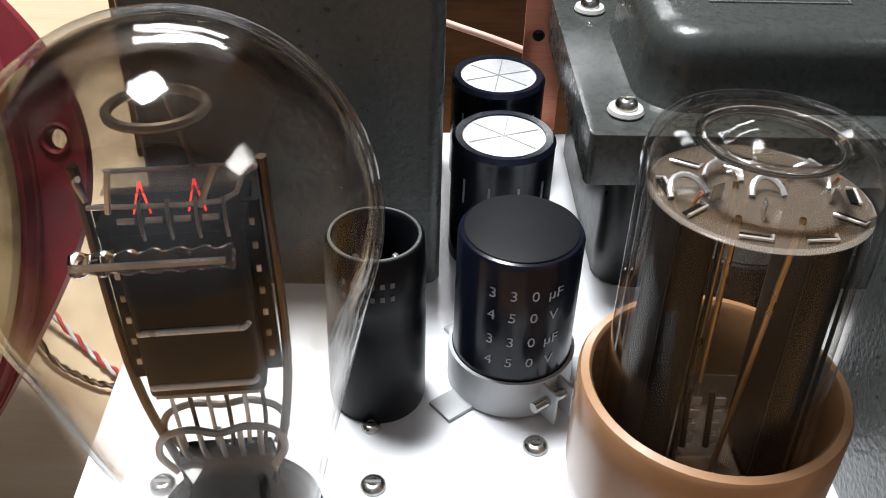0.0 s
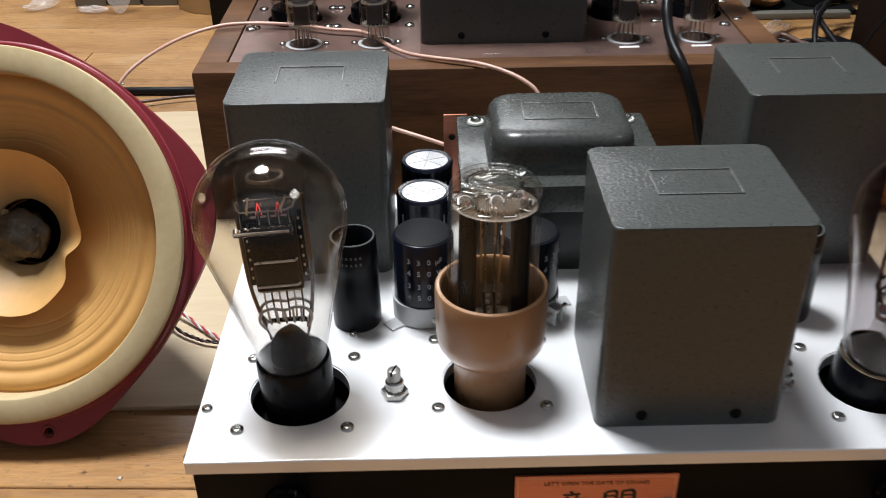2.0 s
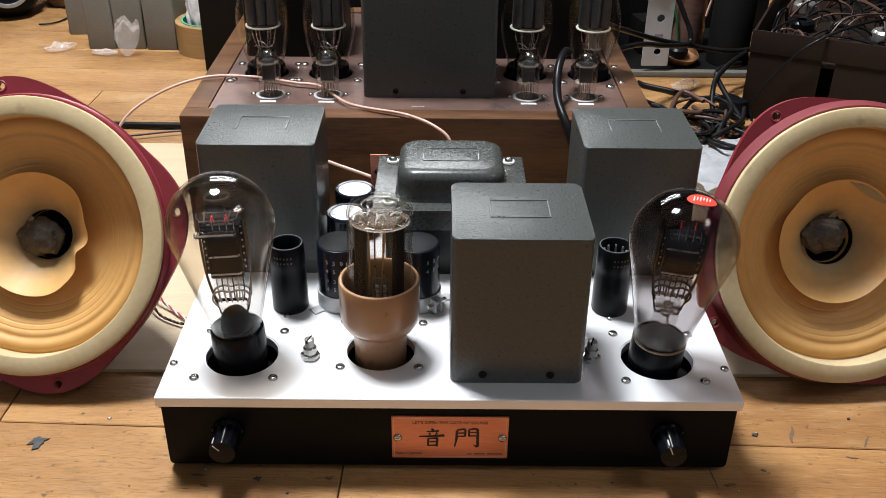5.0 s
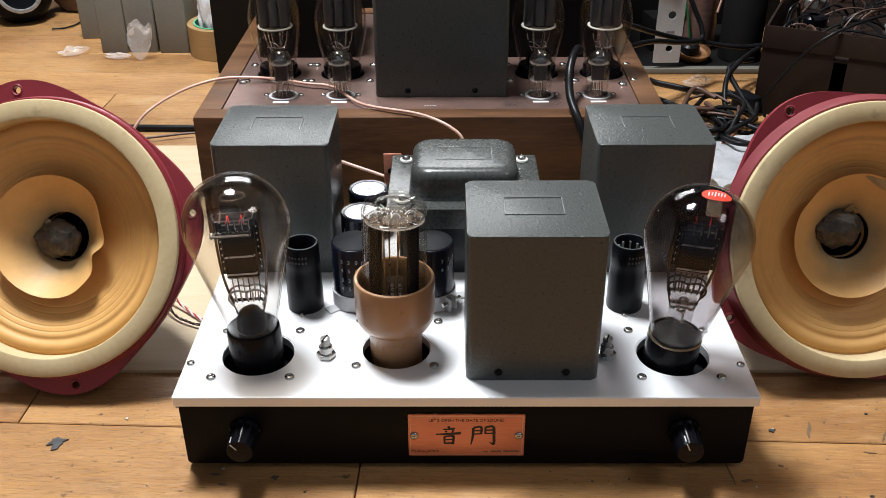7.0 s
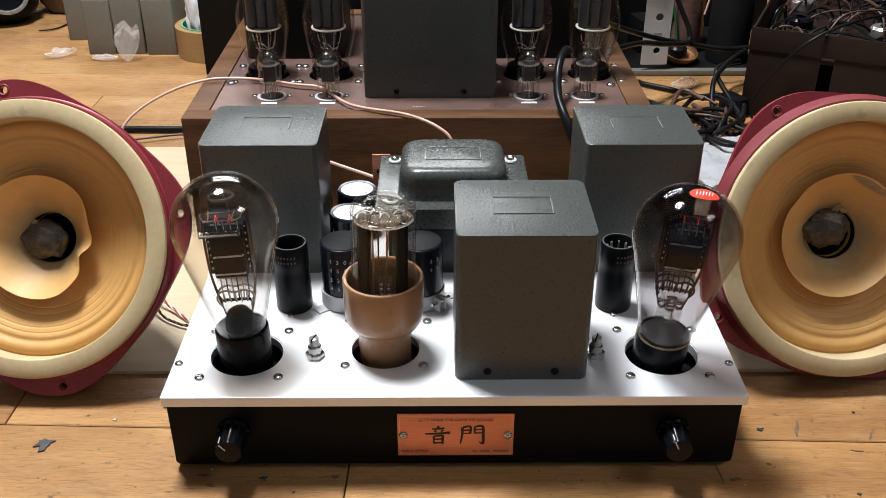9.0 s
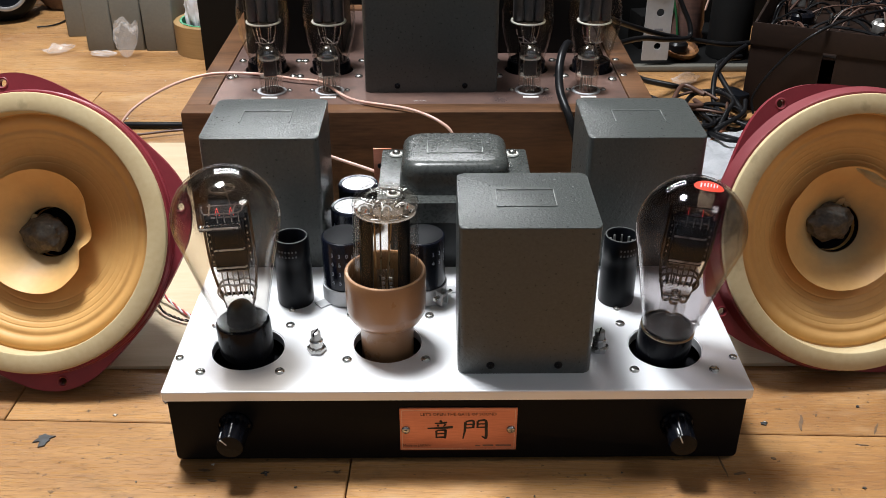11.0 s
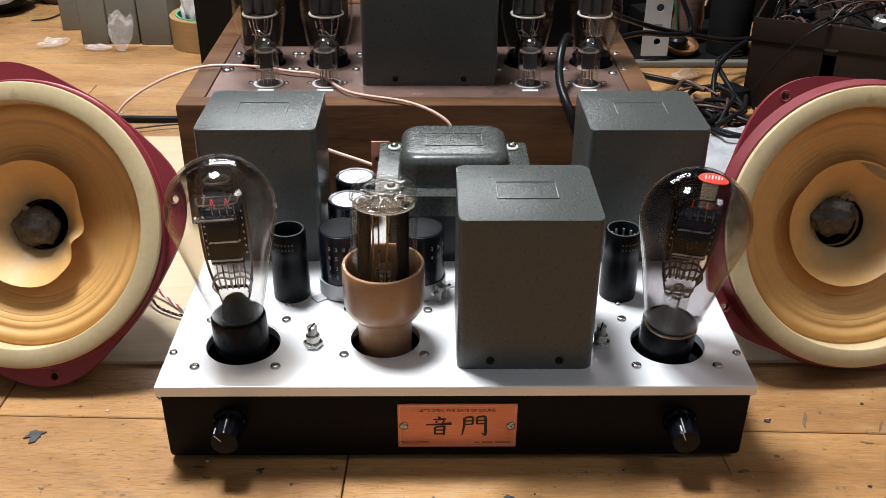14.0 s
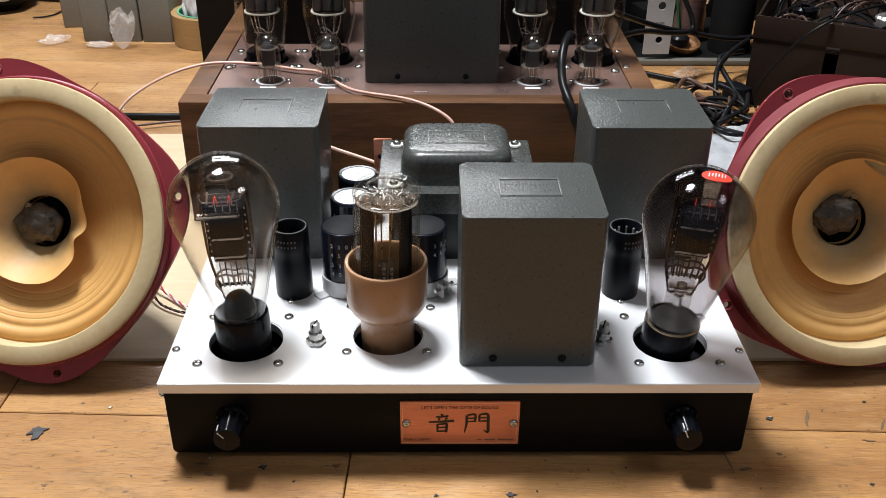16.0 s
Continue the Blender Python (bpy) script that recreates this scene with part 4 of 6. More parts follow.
    for k in range(6):
        xx = -0.0078 + k * 0.0031
        put("lead_wire", rod([(xx * 0.92, 0.0006, zp + 0.001), (xx * 1.02, 0.0014, zp + 0.008), (xx * 1.04, 0.0008, za + 0.001)], 0.00042, 7, smooth=5), DARK_WIRE if smoky or k % 2 else WIRE_STEEL, v)
    # anode box with flanges, pressed ribs and slotted edges
    anode = put("anode", prism(rounded(-hw, -hd, hw, hd, 0.0016, 3), za, zb - 0.0035, 0.0004), ANODE, v, "dark carbonised anode box")
    for s in (-1, 1):
        put("flange", block(s * (hw + 0.0013) - 0.0014, -0.0007, za + 0.0012, s * (hw + 0.0013) + 0.0014, 0.0007, zb - 0.001, 0.0003), ANODE, anode)
    put("bottom_rim", rod([(-hw + 0.0012, -hd + 0.0002, za + 0.0002), (hw - 0.0012, -hd + 0.0002, za + 0.0002)], 0.00045, 8), DULL_STEEL, anode)
    for z in rib_heights:
        for s in (-1, 1):
            put("rib", rod([(-hw + 0.0010, s * (hd - 0.0003), z - 0.0007), (-hw + 0.0017, s * (hd + 0.0004), z - 0.0001), (-hw + 0.004, s * (hd + 0.0005), z), (hw - 0.004, s * (hd + 0.0005), z), (hw - 0.0017, s * (hd + 0.0004), z + 0.0001), (hw - 0.0010, s * (hd - 0.0003), z + 0.0006)], 0.00055, 10, smooth=3), RIB_METAL, anode, "bright pressed rib")
    for s in (-1, 1):
        for k in range(7):
            z = za + 0.0045 + k * 0.0045
            put("slot_edge", block(s * (hw + 0.0013) - 0.00045, -0.0012, z, s * (hw + 0.0013) + 0.00045, -0.0007, z + 0.0013, 0.0002), DULL_STEEL if k % 2 else WIRE_STEEL, anode)
    for s in (-1, 1):
        put("support_rod", rod([(s * 0.0066, 0.001, zp - 0.012), (s * 0.0104, 0.001, zp + 0.002), (s * 0.0134, 0.0004, za + 0.004), (s * 0.0137, 0, zb + 0.0062)], 0.00085, 9, smooth=6), SUPPORT_WIRE, v)
    spacer = put("top_spacer", block(-hw - 0.0012, -hd - 0.0006, zb - 0.0030, hw + 0.0012, hd + 0.0006, zb - 0.0012, 0.0004), ANODE, v, "black top spacer")
    for k in range(4):
        xx = -0.0062 + k * 0.0041
        put("edge_clip", rod([(xx - 0.0012, -hd - 0.0009, zb - 0.0002), (xx + 0.0012, -hd - 0.0009, zb - 0.0002)], 0.00048, 8), WIRE_STEEL, spacer)
        put("spring", rod([(xx + 0.0020, -hd - 0.0004, zb - 0.0040), (xx + 0.0020, -hd - 0.0008, zb - 0.0010), (xx + 0.0019, -hd + 0.001, zb + 0.0022)], 0.00032, 6, smooth=4), DULL_STEEL, spacer)
    zf = zb + (0.0030 if smoky else 0.0014)
    frame_wire = WIRE_STEEL if not smoky else DARK_WIRE
    put("top_frame", rod([(-hw - 0.002, -0.0042, zf), (0.0076, -0.0042, zf), (0.0108, -0.0010, zf + 0.0026), (0.0128, 0.0002, zf + 0.0030)], 0.00042, 8, smooth=3), frame_wire, v, "bright wire frame")
    put("top_frame", rod([(-hw - 0.001, 0.0040, zf + 0.0012), (hw + 0.001, 0.0040, zf + 0.0012)], 0.00042, 8), frame_wire, v)
    put("top_plate", block(-hw, -0.0030, zf + 0.0012, hw, 0.0030, zf + 0.0016, 0.0001), SMOKED_MICA, v)
    if not smoky:
        for p in (((-0.0128, -0.0010, zf - 0.0008), (-0.0134, -0.0016, zf + 0.0026), (-0.0124, -0.0030, zf + 0.0042)), ((-0.0088, -0.0046, zf - 0.0008), (-0.0080, -0.0050, zf + 0.0034), (-0.0072, -0.0052, zf + 0.0068)),
                  ((0.0046, -0.0046, zf - 0.0004), (0.0062, -0.0050, zf + 0.0034), (0.0078, -0.0052, zf + 0.0068)), ((0.0108, -0.0010, zf + 0.0026), (0.0128, -0.0014, zf + 0.0040), (0.0126, -0.0026, zf + 0.0056))):
            put("hook", rod(p, 0.0005, 8, smooth=4), WIRE_STEEL, v, "bright upturned wire hook")
    for xx in (-0.0040, 0.0040):
        for s in (-0.0009, 0.0009) if not smoky else (0.0,):
            put("filament", rod([(xx + s * 1.4, -0.0044, zf - 0.0014), (xx - 0.0004, -0.0012, zf + 0.0022)] if not smoky else [(xx, -0.0030, zf - 0.0006), (xx, -0.0020, zf + 0.0038)], 0.00017, 6), FILAMENT, v, "red glowing filament")
    if not smoky:
        prof = [(0.0018 + 0.00030 * math.sin(k / 28 * 40), -0.0145 + 0.0235 * k / 28) for k in range(29)]
        put("bead_rod", lathe([(0, prof[0][1] - 0.0004)] + prof + [(0, prof[-1][1] + 0.0004)], 24, m=pose(0, -hd - 0.0040, zb - 0.0053, 0, 90, 0)), GLASS_ROD, v, "clear glass bead rod")
        put("bead_core", rod([(-0.0150, -hd - 0.0040, zb - 0.0057), (0.0080, -hd - 0.0040, zb - 0.0057)], 0.0004, 6), WIRE_STEEL, v)
        put("getter_ring", rod([(0.0070 * math.cos(radians(k * 15)), 0.0062 * math.sin(radians(k * 15)), zf + 0.0135) for k in range(25)], 0.0008, 8), DULL_STEEL, v, "bright getter ring")
        put("getter_post", rod([(0.0, 0.0062, zf + 0.0133), (0.003, 0.0040, zf + 0.0012)], 0.0005, 7), DULL_STEEL, v)
    else:
        bm = bmesh.new()
        cap = []

        def on_crown(bx, by, up):
            return Vector((bx, by, zc + math.sqrt(max(0, (rmax + up) ** 2 - bx * bx - by * by))))
        for i in range(1, 7):
            cap.append([bm.verts.new(on_crown(0.0030 + 0.0086 * i / 6 * math.cos(2 * math.pi * k / 32), -0.0040 + 0.0048 * i / 6 * math.sin(2 * math.pi * k / 32), 0.0002)) for k in range(32)])
        for a, b in zip(cap, cap[1:]):
            for k in range(32):
                j = (k + 1) % 32
                bm.faces.new((a[k], a[j], b[j], b[k]))
        bm.faces.new(cap[0])
        badge = part("badge", bm, INK_RED, bulb, "red oval maker's badge")
        for k, (bx, half) in enumerate(((-0.0050, 0.0018), (-0.0031, 0.0014), (-0.0013, 0.0019), (0.0005, 0.0013), (0.0023, 0.0017), (0.0041, 0.0012))):
            part("badge_bar", rod([on_crown(bx + 0.0034 + d * 0.35, -0.0040 + d, 0.00035) for d in (-half, 0.0, half)], 0.00040, 6), INK_WHITE, badge)
    return v


def rectifier_valve():
    x, y = CENTRES["middle"]
    v = thing("rectifier_tube", pose(x, y, 0.042), "straight-sided glass rectifier valve in a tan bakelite cup base", "vacuum tube")
    z = lambda h: h - 0.042
    cup = part("cup_base", lathe([(0, 0), (0.0158, 0), (0.0164, 0.001), (0.0166, z(0.0745)), (0.0174, z(0.0765)), (0.0174, z(0.0775)), (0.0215, z(0.0805)), (0.0238, z(0.0845)), (0.0246, z(0.0900)), (0.0248, z(0.105)), (0.0248, z(0.1125)),
                                  (0.0243, z(0.1135)), (0.0228, z(0.1138)), (0.0222, z(0.113)), (0.0218, z(0.100)), (0.0205, z(0.088)), (0, z(0.085))], 64), BROWN_BAKELITE, v, "tan brown bakelite cup base")
    R, top = 0.0197, z(0.1632)
    tilt = Matrix.Translation((0, 0, z(0.088))) @ pose(0, 0, 0, -4.2, 1.0, 0) @ Matrix.Translation((0, 0, -z(0.088)))
    prof = [(R - 0.001, z(0.088)), (R, z(0.095)), (R, top - 0.011), (R + 0.0002, top - 0.0080), (R - 0.0001, top - 0.0052), (R - 0.0012, top - 0.0026), (R - 0.0030, top - 0.0007), (R - 0.0052, top), (R - 0.0072, top - 0.0005),
            (R - 0.0092, top - 0.0012), (R - 0.0112, top - 0.0009), (0.0068, top + 0.0002), (0.0050, top + 0.0009), (0.0030, top + 0.0014), (0, top + 0.0016)]
    prof = [(max(p.x, 0), p.y) for p in spline([(r, zz, 0) for r, zz in prof], 4)]
    prof[-1] = (0, prof[-1][1])
    bulb = part("bulb", lathe(prof, 80), GLASS, v, "clear straight glass envelope with a domed top", at=tilt)
    part("inner_wall", lathe([(max(r - 0.0012, 0), zz - (0.0014 if zz > top - 0.009 else 0)) for r, zz in prof], 80), GLASS, bulb)
    rim = bmesh.new()
    rod([(0.0112 * math.cos(radians(q * 6)), 0.0112 * math.sin(radians(q * 6)), top - 0.0022) for q in range(61)], 0.0009, 10, rim)
    part("glass_ridge", rim, GLASS_ROD, bulb, "rounded ridge in the glass")
    mount = part("mica_disc", lathe([(0, top - 0.0124), (0.0176, top - 0.0124), (0.0180, top - 0.0121), (0.0176, top - 0.0118), (0, top - 0.0118)], 56), SMOKED_MICA, v, "brown mica spacer disc", at=tilt)
    part("mica_edge", lathe([(0.0174, top - 0.0127), (0.0182, top - 0.0121), (0.0174, top - 0.0115)], 56), WHITE_MICA, mount, "pale split edge of the mica")
    for cx, cy, size, a in ((-0.0120, -0.0020, 0.0034, 20), (-0.0050, 0.0040, 0.0030, -10), (0.0010, -0.0015, 0.0028, 8), (0.0090, 0.0030, 0.0034, -25)):
        part("arch_tab", rod([(cx + size * math.cos(radians(a + q * 22)), cy + size * math.sin(radians(a + q * 22)), top - 0.0116 + 0.0022 * math.sin(radians(q * 22))) for q in range(9)], 0.00055, 7), WIRE_STEEL, mount, "bent bright tab")
    for cx, cy, a in ((-0.0125, -0.0065, 40), (-0.0050, -0.0140, -12), (0.0050, -0.0142, 6), (0.0120, -0.0080, -40), (0.0, 0.0110, 5), (0.0105, 0.0095, 40), (-0.0100, 0.0095, -30), (0.0150, -0.0010, 80), (-0.0155, 0.0010, 96)):
        place = Matrix.Translation((cx, cy, top - 0.0116)) @ Matrix.Rotation(radians(a), 4, "Z")
        # Near-black strip paints the shade in each cut through the mica.
        part("slot", block(-0.0022, -0.0006, 0.0, 0.0022, 0.0006, 0.0002), HOLE_SHADE, mount, at=place)
        part("slot_edge", rod([(-0.0025, -0.0008, 0.0003), (0.0025, -0.0008, 0.0003), (0.0027, 0.0006, 0.0003)], 0.0003, 6), WIRE_STEEL, mount, at=place)
    for cx, cy, a in ((-0.0080, -0.0030, 30), (0.0040, 0.0030, -20), (0.0110, -0.0020, 60), (-0.0020, -0.0080, 80)):
        part("foil_tab", block(-0.0012, -0.0002, top - 0.0116, 0.0012, 0.0002, top - 0.0088, 0.0001), STEEL, mount, at=Matrix.Translation((cx, cy, 0)) @ Matrix.Rotation(radians(a), 4, "Z"))
    for cx, cy in ((-0.0118, -0.0040), (0.0125, 0.0020)):
        part("heater_end", rod([(cx, cy, top - 0.0116), (cx + 0.0008, cy - 0.0004, top - 0.0094)], 0.00035, 6), COPPER, mount, "reddish heater lead")
    for s in (-1, 1):
        bm = prism(rounded(s * 0.0113 - 0.0034, -0.0086, s * 0.0113 + 0.0034, 0.0086, 0.0022, 4), z(0.094), top - 0.0126, 0.0003)
        anode = part("anode", bm, ANODE, v, "dark carbonised anode", at=tilt)
        for q in (-1, 1):
            part("anode_seam", block(s * 0.0113 + q * 0.0034 - 0.0003, -0.0090, z(0.095), s * 0.0113 + q * 0.0034 + 0.0003, -0.0082, top - 0.013, 0.0002), ANODE, anode)
    for px_, py_, qx, qy in ((-0.0062, -0.0092, -0.0056, -0.0080), (-0.0034, 0.0020, -0.0030, 0.0020), (0.0040, -0.0092, -0.0002, -0.0086), (0.0015, 0.0090, 0.0015, 0.0090)):
        low = z(0.118) if px_ < -0.005 else z(0.089)
        part("support_rod", rod([(qx, qy, low), (px_, py_, top - 0.011)], 0.00055, 8), BRASS_WIRE, v, at=tilt)
    part("lower_mica", lathe([(0, z(0.0905)), (0.0178, z(0.0905)), (0.0178, z(0.0911)), (0, z(0.0911))], 40), SMOKED_MICA, v, at=tilt)
    card = part("mica_card", block(-0.0056, 0.0008, z(0.0912), 0.0050, 0.0011, z(0.1120), 0.0001), MICA, v, "clear mica card", at=tilt)
    for s in (-0.0030, 0.0016):
        part("ladder_side", rod([(s + 0.0006, 0.0004, z(0.0945)), (s - 0.0006, 0.0004, z(0.1085))], 0.0007, 7), DARK_WIRE, card)
        for k in range(4):
            zz = z(0.0956 + k * 0.0032)
            part("ladder_rung", block(s + 0.0002, 0.0000, zz, s + 0.0022, 0.0006, zz + 0.0018, 0.0002), WIRE_STEEL, card, "bright rung of the strap")
    return v


# ---- loudspeakers ----
def loudspeaker(m, hole_turn, dent, label, reach=0.0445, off=(0.0, 0.0), plug_off=(0.0, 0.0), torn=False, deep=0.0):
    """Bare eight-inch driver; z is its forward axis."""
    s = thing("loudspeaker", m, label, "loudspeaker", "bare loudspeaker drivers")
    n = 128
    bm = bmesh.new()
    edges = []
    outer, inner = [], []
    for k in range(n):
        a = 2 * math.pi * k / n
        lobe = math.cos(2 * (a - hole_turn)) ** 2
        r = 0.0966 + 0.0120 * lobe ** 1.6
        outer.append((r * math.cos(a), r * math.sin(a)))
        inner.append((0.0905 * math.cos(a), 0.0905 * math.sin(a)))
    loops = [outer, inner]
    for q in range(4):
        a = hole_turn + q * math.pi / 2
        loops.append([(0.1022 * math.cos(a) + 0.0026 * math.cos(2 * math.pi * k / 16), 0.1022 * math.sin(a) + 0.0026 * math.sin(2 * math.pi * k / 16)) for k in range(16)])
    for lp in loops:
        vs = [bm.verts.new((x, y, -0.004 - deep)) for x, y in lp]
        edges += [bm.edges.new((vs[k], vs[(k + 1) % len(vs)])) for k in range(len(vs))]
    bmesh.ops.triangle_fill(bm, use_beauty=True, edges=edges)
    geo = bmesh.ops.extrude_face_region(bm, geom=bm.faces[:])
    bmesh.ops.translate(bm, vec=(0, 0, 0.004), verts=[g for g in geo["geom"] if isinstance(g, bmesh.types.BMVert)])
    lathe([(0.0962, -0.0038 - deep), (0.0945, -0.012 - deep), (0.088, -0.022 - deep), (0.062, -0.052), (0.052, -0.058), (0.050, -0.058), (0.060, -0.050), (0.086, -0.021 - deep), (0.0915, -0.012), (0.0915, -0.0038)], 64, bm)
    basket = part("basket", bm, RED_BASKET, s, "crimson enamelled pressed steel basket")
    for q in range(4):
        a = hole_turn + q * math.pi / 2
        part("mounting_hole", lathe([(0.0027, 0.0002), (0.0034, 0.0006), (0.0041, 0.0002)], 20), RED_BASKET, basket, at=pose(0.1022 * math.cos(a), 0.1022 * math.sin(a), -deep))
    part("magnet", lathe([(0, -0.058), (0.0440, -0.058), (0.0455, -0.0595), (0.0455, -0.082), (0.0435, -0.084), (0, -0.084)], 56), BLACK_MATT, s, "round black magnet")
    part("basket_step", lathe([(0.0964 + deep * 0.35, 0.0001 - deep), (0.0962 + deep * 0.3, 0.0014 - deep), (0.0957 + deep * 0.1, 0.0018), (0.0950, 0.0056), (0.0915, 0.0056)], 128), PINK_STEP if deep else RED_BASKET, s, "raised inner step of the basket")
    front = pose(0, 0, 0.0055)
    part("gasket", lathe([(0.0936, 0.0002), (0.0938, 0.0034), (0.0934, 0.0042), (0.0922, 0.0047), (0.0822, 0.0050), (0.0812, 0.0046), (0.0808, 0.0036), (0.0808, -0.0095)], 128), CREAM, s, "cream coloured ring gasket", at=front)
    prof = [(0.0810, -0.0045), (0.0800, -0.0052), (0.0782, -0.0040), (0.0764, -0.0034), (0.0744, -0.0036), (0.0728, -0.0044), (0.0716, -0.0056), (0.0706, -0.0064), (0.0694, -0.0066), (0.0684, -0.0063)]
    r, z = 0.0672, -0.0066
    while r > 0.0205:
        rib = -sum(0.0003 * math.exp(-((r - c) / 0.0005) ** 2) for c in (0.0652, 0.0615, 0.0572, 0.0530, 0.0488))
        prof.append((r, z + rib))
        r -= 0.0003
        z -= 0.000145
    prof += [(0.0185, z - 0.0015), (0.0172, z - 0.004), (0.0165, z - 0.012), (0, z - 0.012)]
    prof = [(r, z - 0.0042) for r, z in prof]
    part("cone", lathe(prof, 128), CONE, s, "amber varnished paper cone with concentric ribs", at=front)
    zc = prof[-5][1]
    bm = bmesh.new()
    rings = []
    nn = 96
    for side in (0, 1):
        steps = range(9) if side == 0 else range(8, -1, -1)
        for i in steps:
            u = i / 8
            ring = []
            for q in range(nn):
                a = 2 * math.pi * q / nn
                edge = reach
                lift = 0.0
                for ang, wid, dr, dz in dent:
                    d = math.atan2(math.sin(a - ang), math.cos(a - ang)) / wid
                    g = math.exp(-d * d)
                    edge += dr * g
                    lift += dz * g * u * u
                rr = 0.0178 + (edge - 0.0178) * u
                ring.append(bm.verts.new((rr * math.cos(a) + off[0] * u, rr * math.sin(a) + off[1] * u, zc + 0.001 + 0.0225 * u ** 1.1 + lift - (0.0005 if side else 0))))
            rings.append(ring)
    for a, b in zip(rings, rings[1:]):
        for q in range(nn):
            j = (q + 1) % nn
            bm.faces.new((a[q], a[j], b[j], b[q]))
    part("whizzer_cone", bm, WHIZZER, s, "pale amber paper whizzer cone with a warped edge", at=front)
    # Shade down in the gap is put into the colour of this cup.
    part("voice_coil_gap", lathe([(0.0172, zc + 0.0012), (0.0172, zc - 0.008), (0, zc - 0.008)], 40), HOLE_SHADE, s, at=front)
    bm = bmesh.new()
    bmesh.ops.create_icosphere(bm, subdivisions=4, radius=0.0150)
    for v in bm.verts:
        p = v.co.copy()
        f = 1 + 0.20 * noise.noise(p * 130) + 0.12 * noise.noise(p * 330)
        v.co = Vector((p.x * f - 0.003 * max(0, -p.x / 0.015) ** 3, p.y * f * 0.86, p.z * 0.55 * f))
    part("dust_plug", bm, CHARCOAL, s, "crumpled charcoal dust plug", at=front @ pose(-0.0025 + plug_off[0], 0.0005 + plug_off[1], zc + 0.0035))
    chips = ((0.004, 0.0148, 0.006, 20), (0.0085, 0.0128, 0.004, -35)) if torn else ((-0.011, 0.0125, 0.004, 40),)
    for cx, cy, size, turn in chips:
        bm = bmesh.new()
        flake = [bm.verts.new((size * math.cos(k * 1.05) * (0.6 + 0.4 * math.sin(k * 2.3)), 0.5 * size * math.sin(k * 1.05), 0.0008 * math.sin(k * 1.7))) for k in range(6)]
        bm.faces.new(flake)
        bmesh.ops.solidify(bm, geom=bm.faces[:], thickness=0.0003)
        part("torn_paper", bm, TORN, s, "pale torn shred of paper", at=front @ pose(cx + plug_off[0], cy + plug_off[1], zc + 0.0045, 25, 10, turn))
    if torn:
        bm = bmesh.new()
        rows = []
        for i in range(10):
            a = radians(84 - i * 5.2)
            wid = 0.0062 * math.sin(math.pi * (i + 0.35) / 10.2)
            rows.append([bm.verts.new(((reach - k * wid / 3) * math.cos(a) + off[0], (reach - k * wid / 3) * math.sin(a) + off[1], zc + 0.0222 + 0.0007 * k - 0.0004 * k * k)) for k in range(4)])
        for a, b in zip(rows, rows[1:]):
            for k in range(3):
                bm.faces.new((a[k], b[k], b[k + 1], a[k + 1]))
        bmesh.ops.solidify(bm, geom=bm.faces[:], thickness=0.0003)
        part("torn_edge", bm, TORN, s, "whizzer edge folded over and worn pale", at=front)
    return s


def disc_frame(place, lean, yaw):
    """Pose of a disc at place that leans back and turns: x right, y up along the disc, z forward."""
    f = Vector((math.sin(yaw) * math.cos(lean), -math.cos(yaw) * math.cos(lean), math.sin(lean)))
    r = Vector((math.cos(yaw), math.sin(yaw), 0))
    u = f.cross(r)
    return Matrix(((r.x, u.x, f.x, place[0]), (r.y, u.y, f.y, place[1]), (r.z, u.z, f.z, place[2]), (0, 0, 0, 1)))


# ---- the second amplifier behind ----
W0, W1, V0, V1, BT = -0.2262, 0.1760, 0.3040, 0.6350, 0.1145


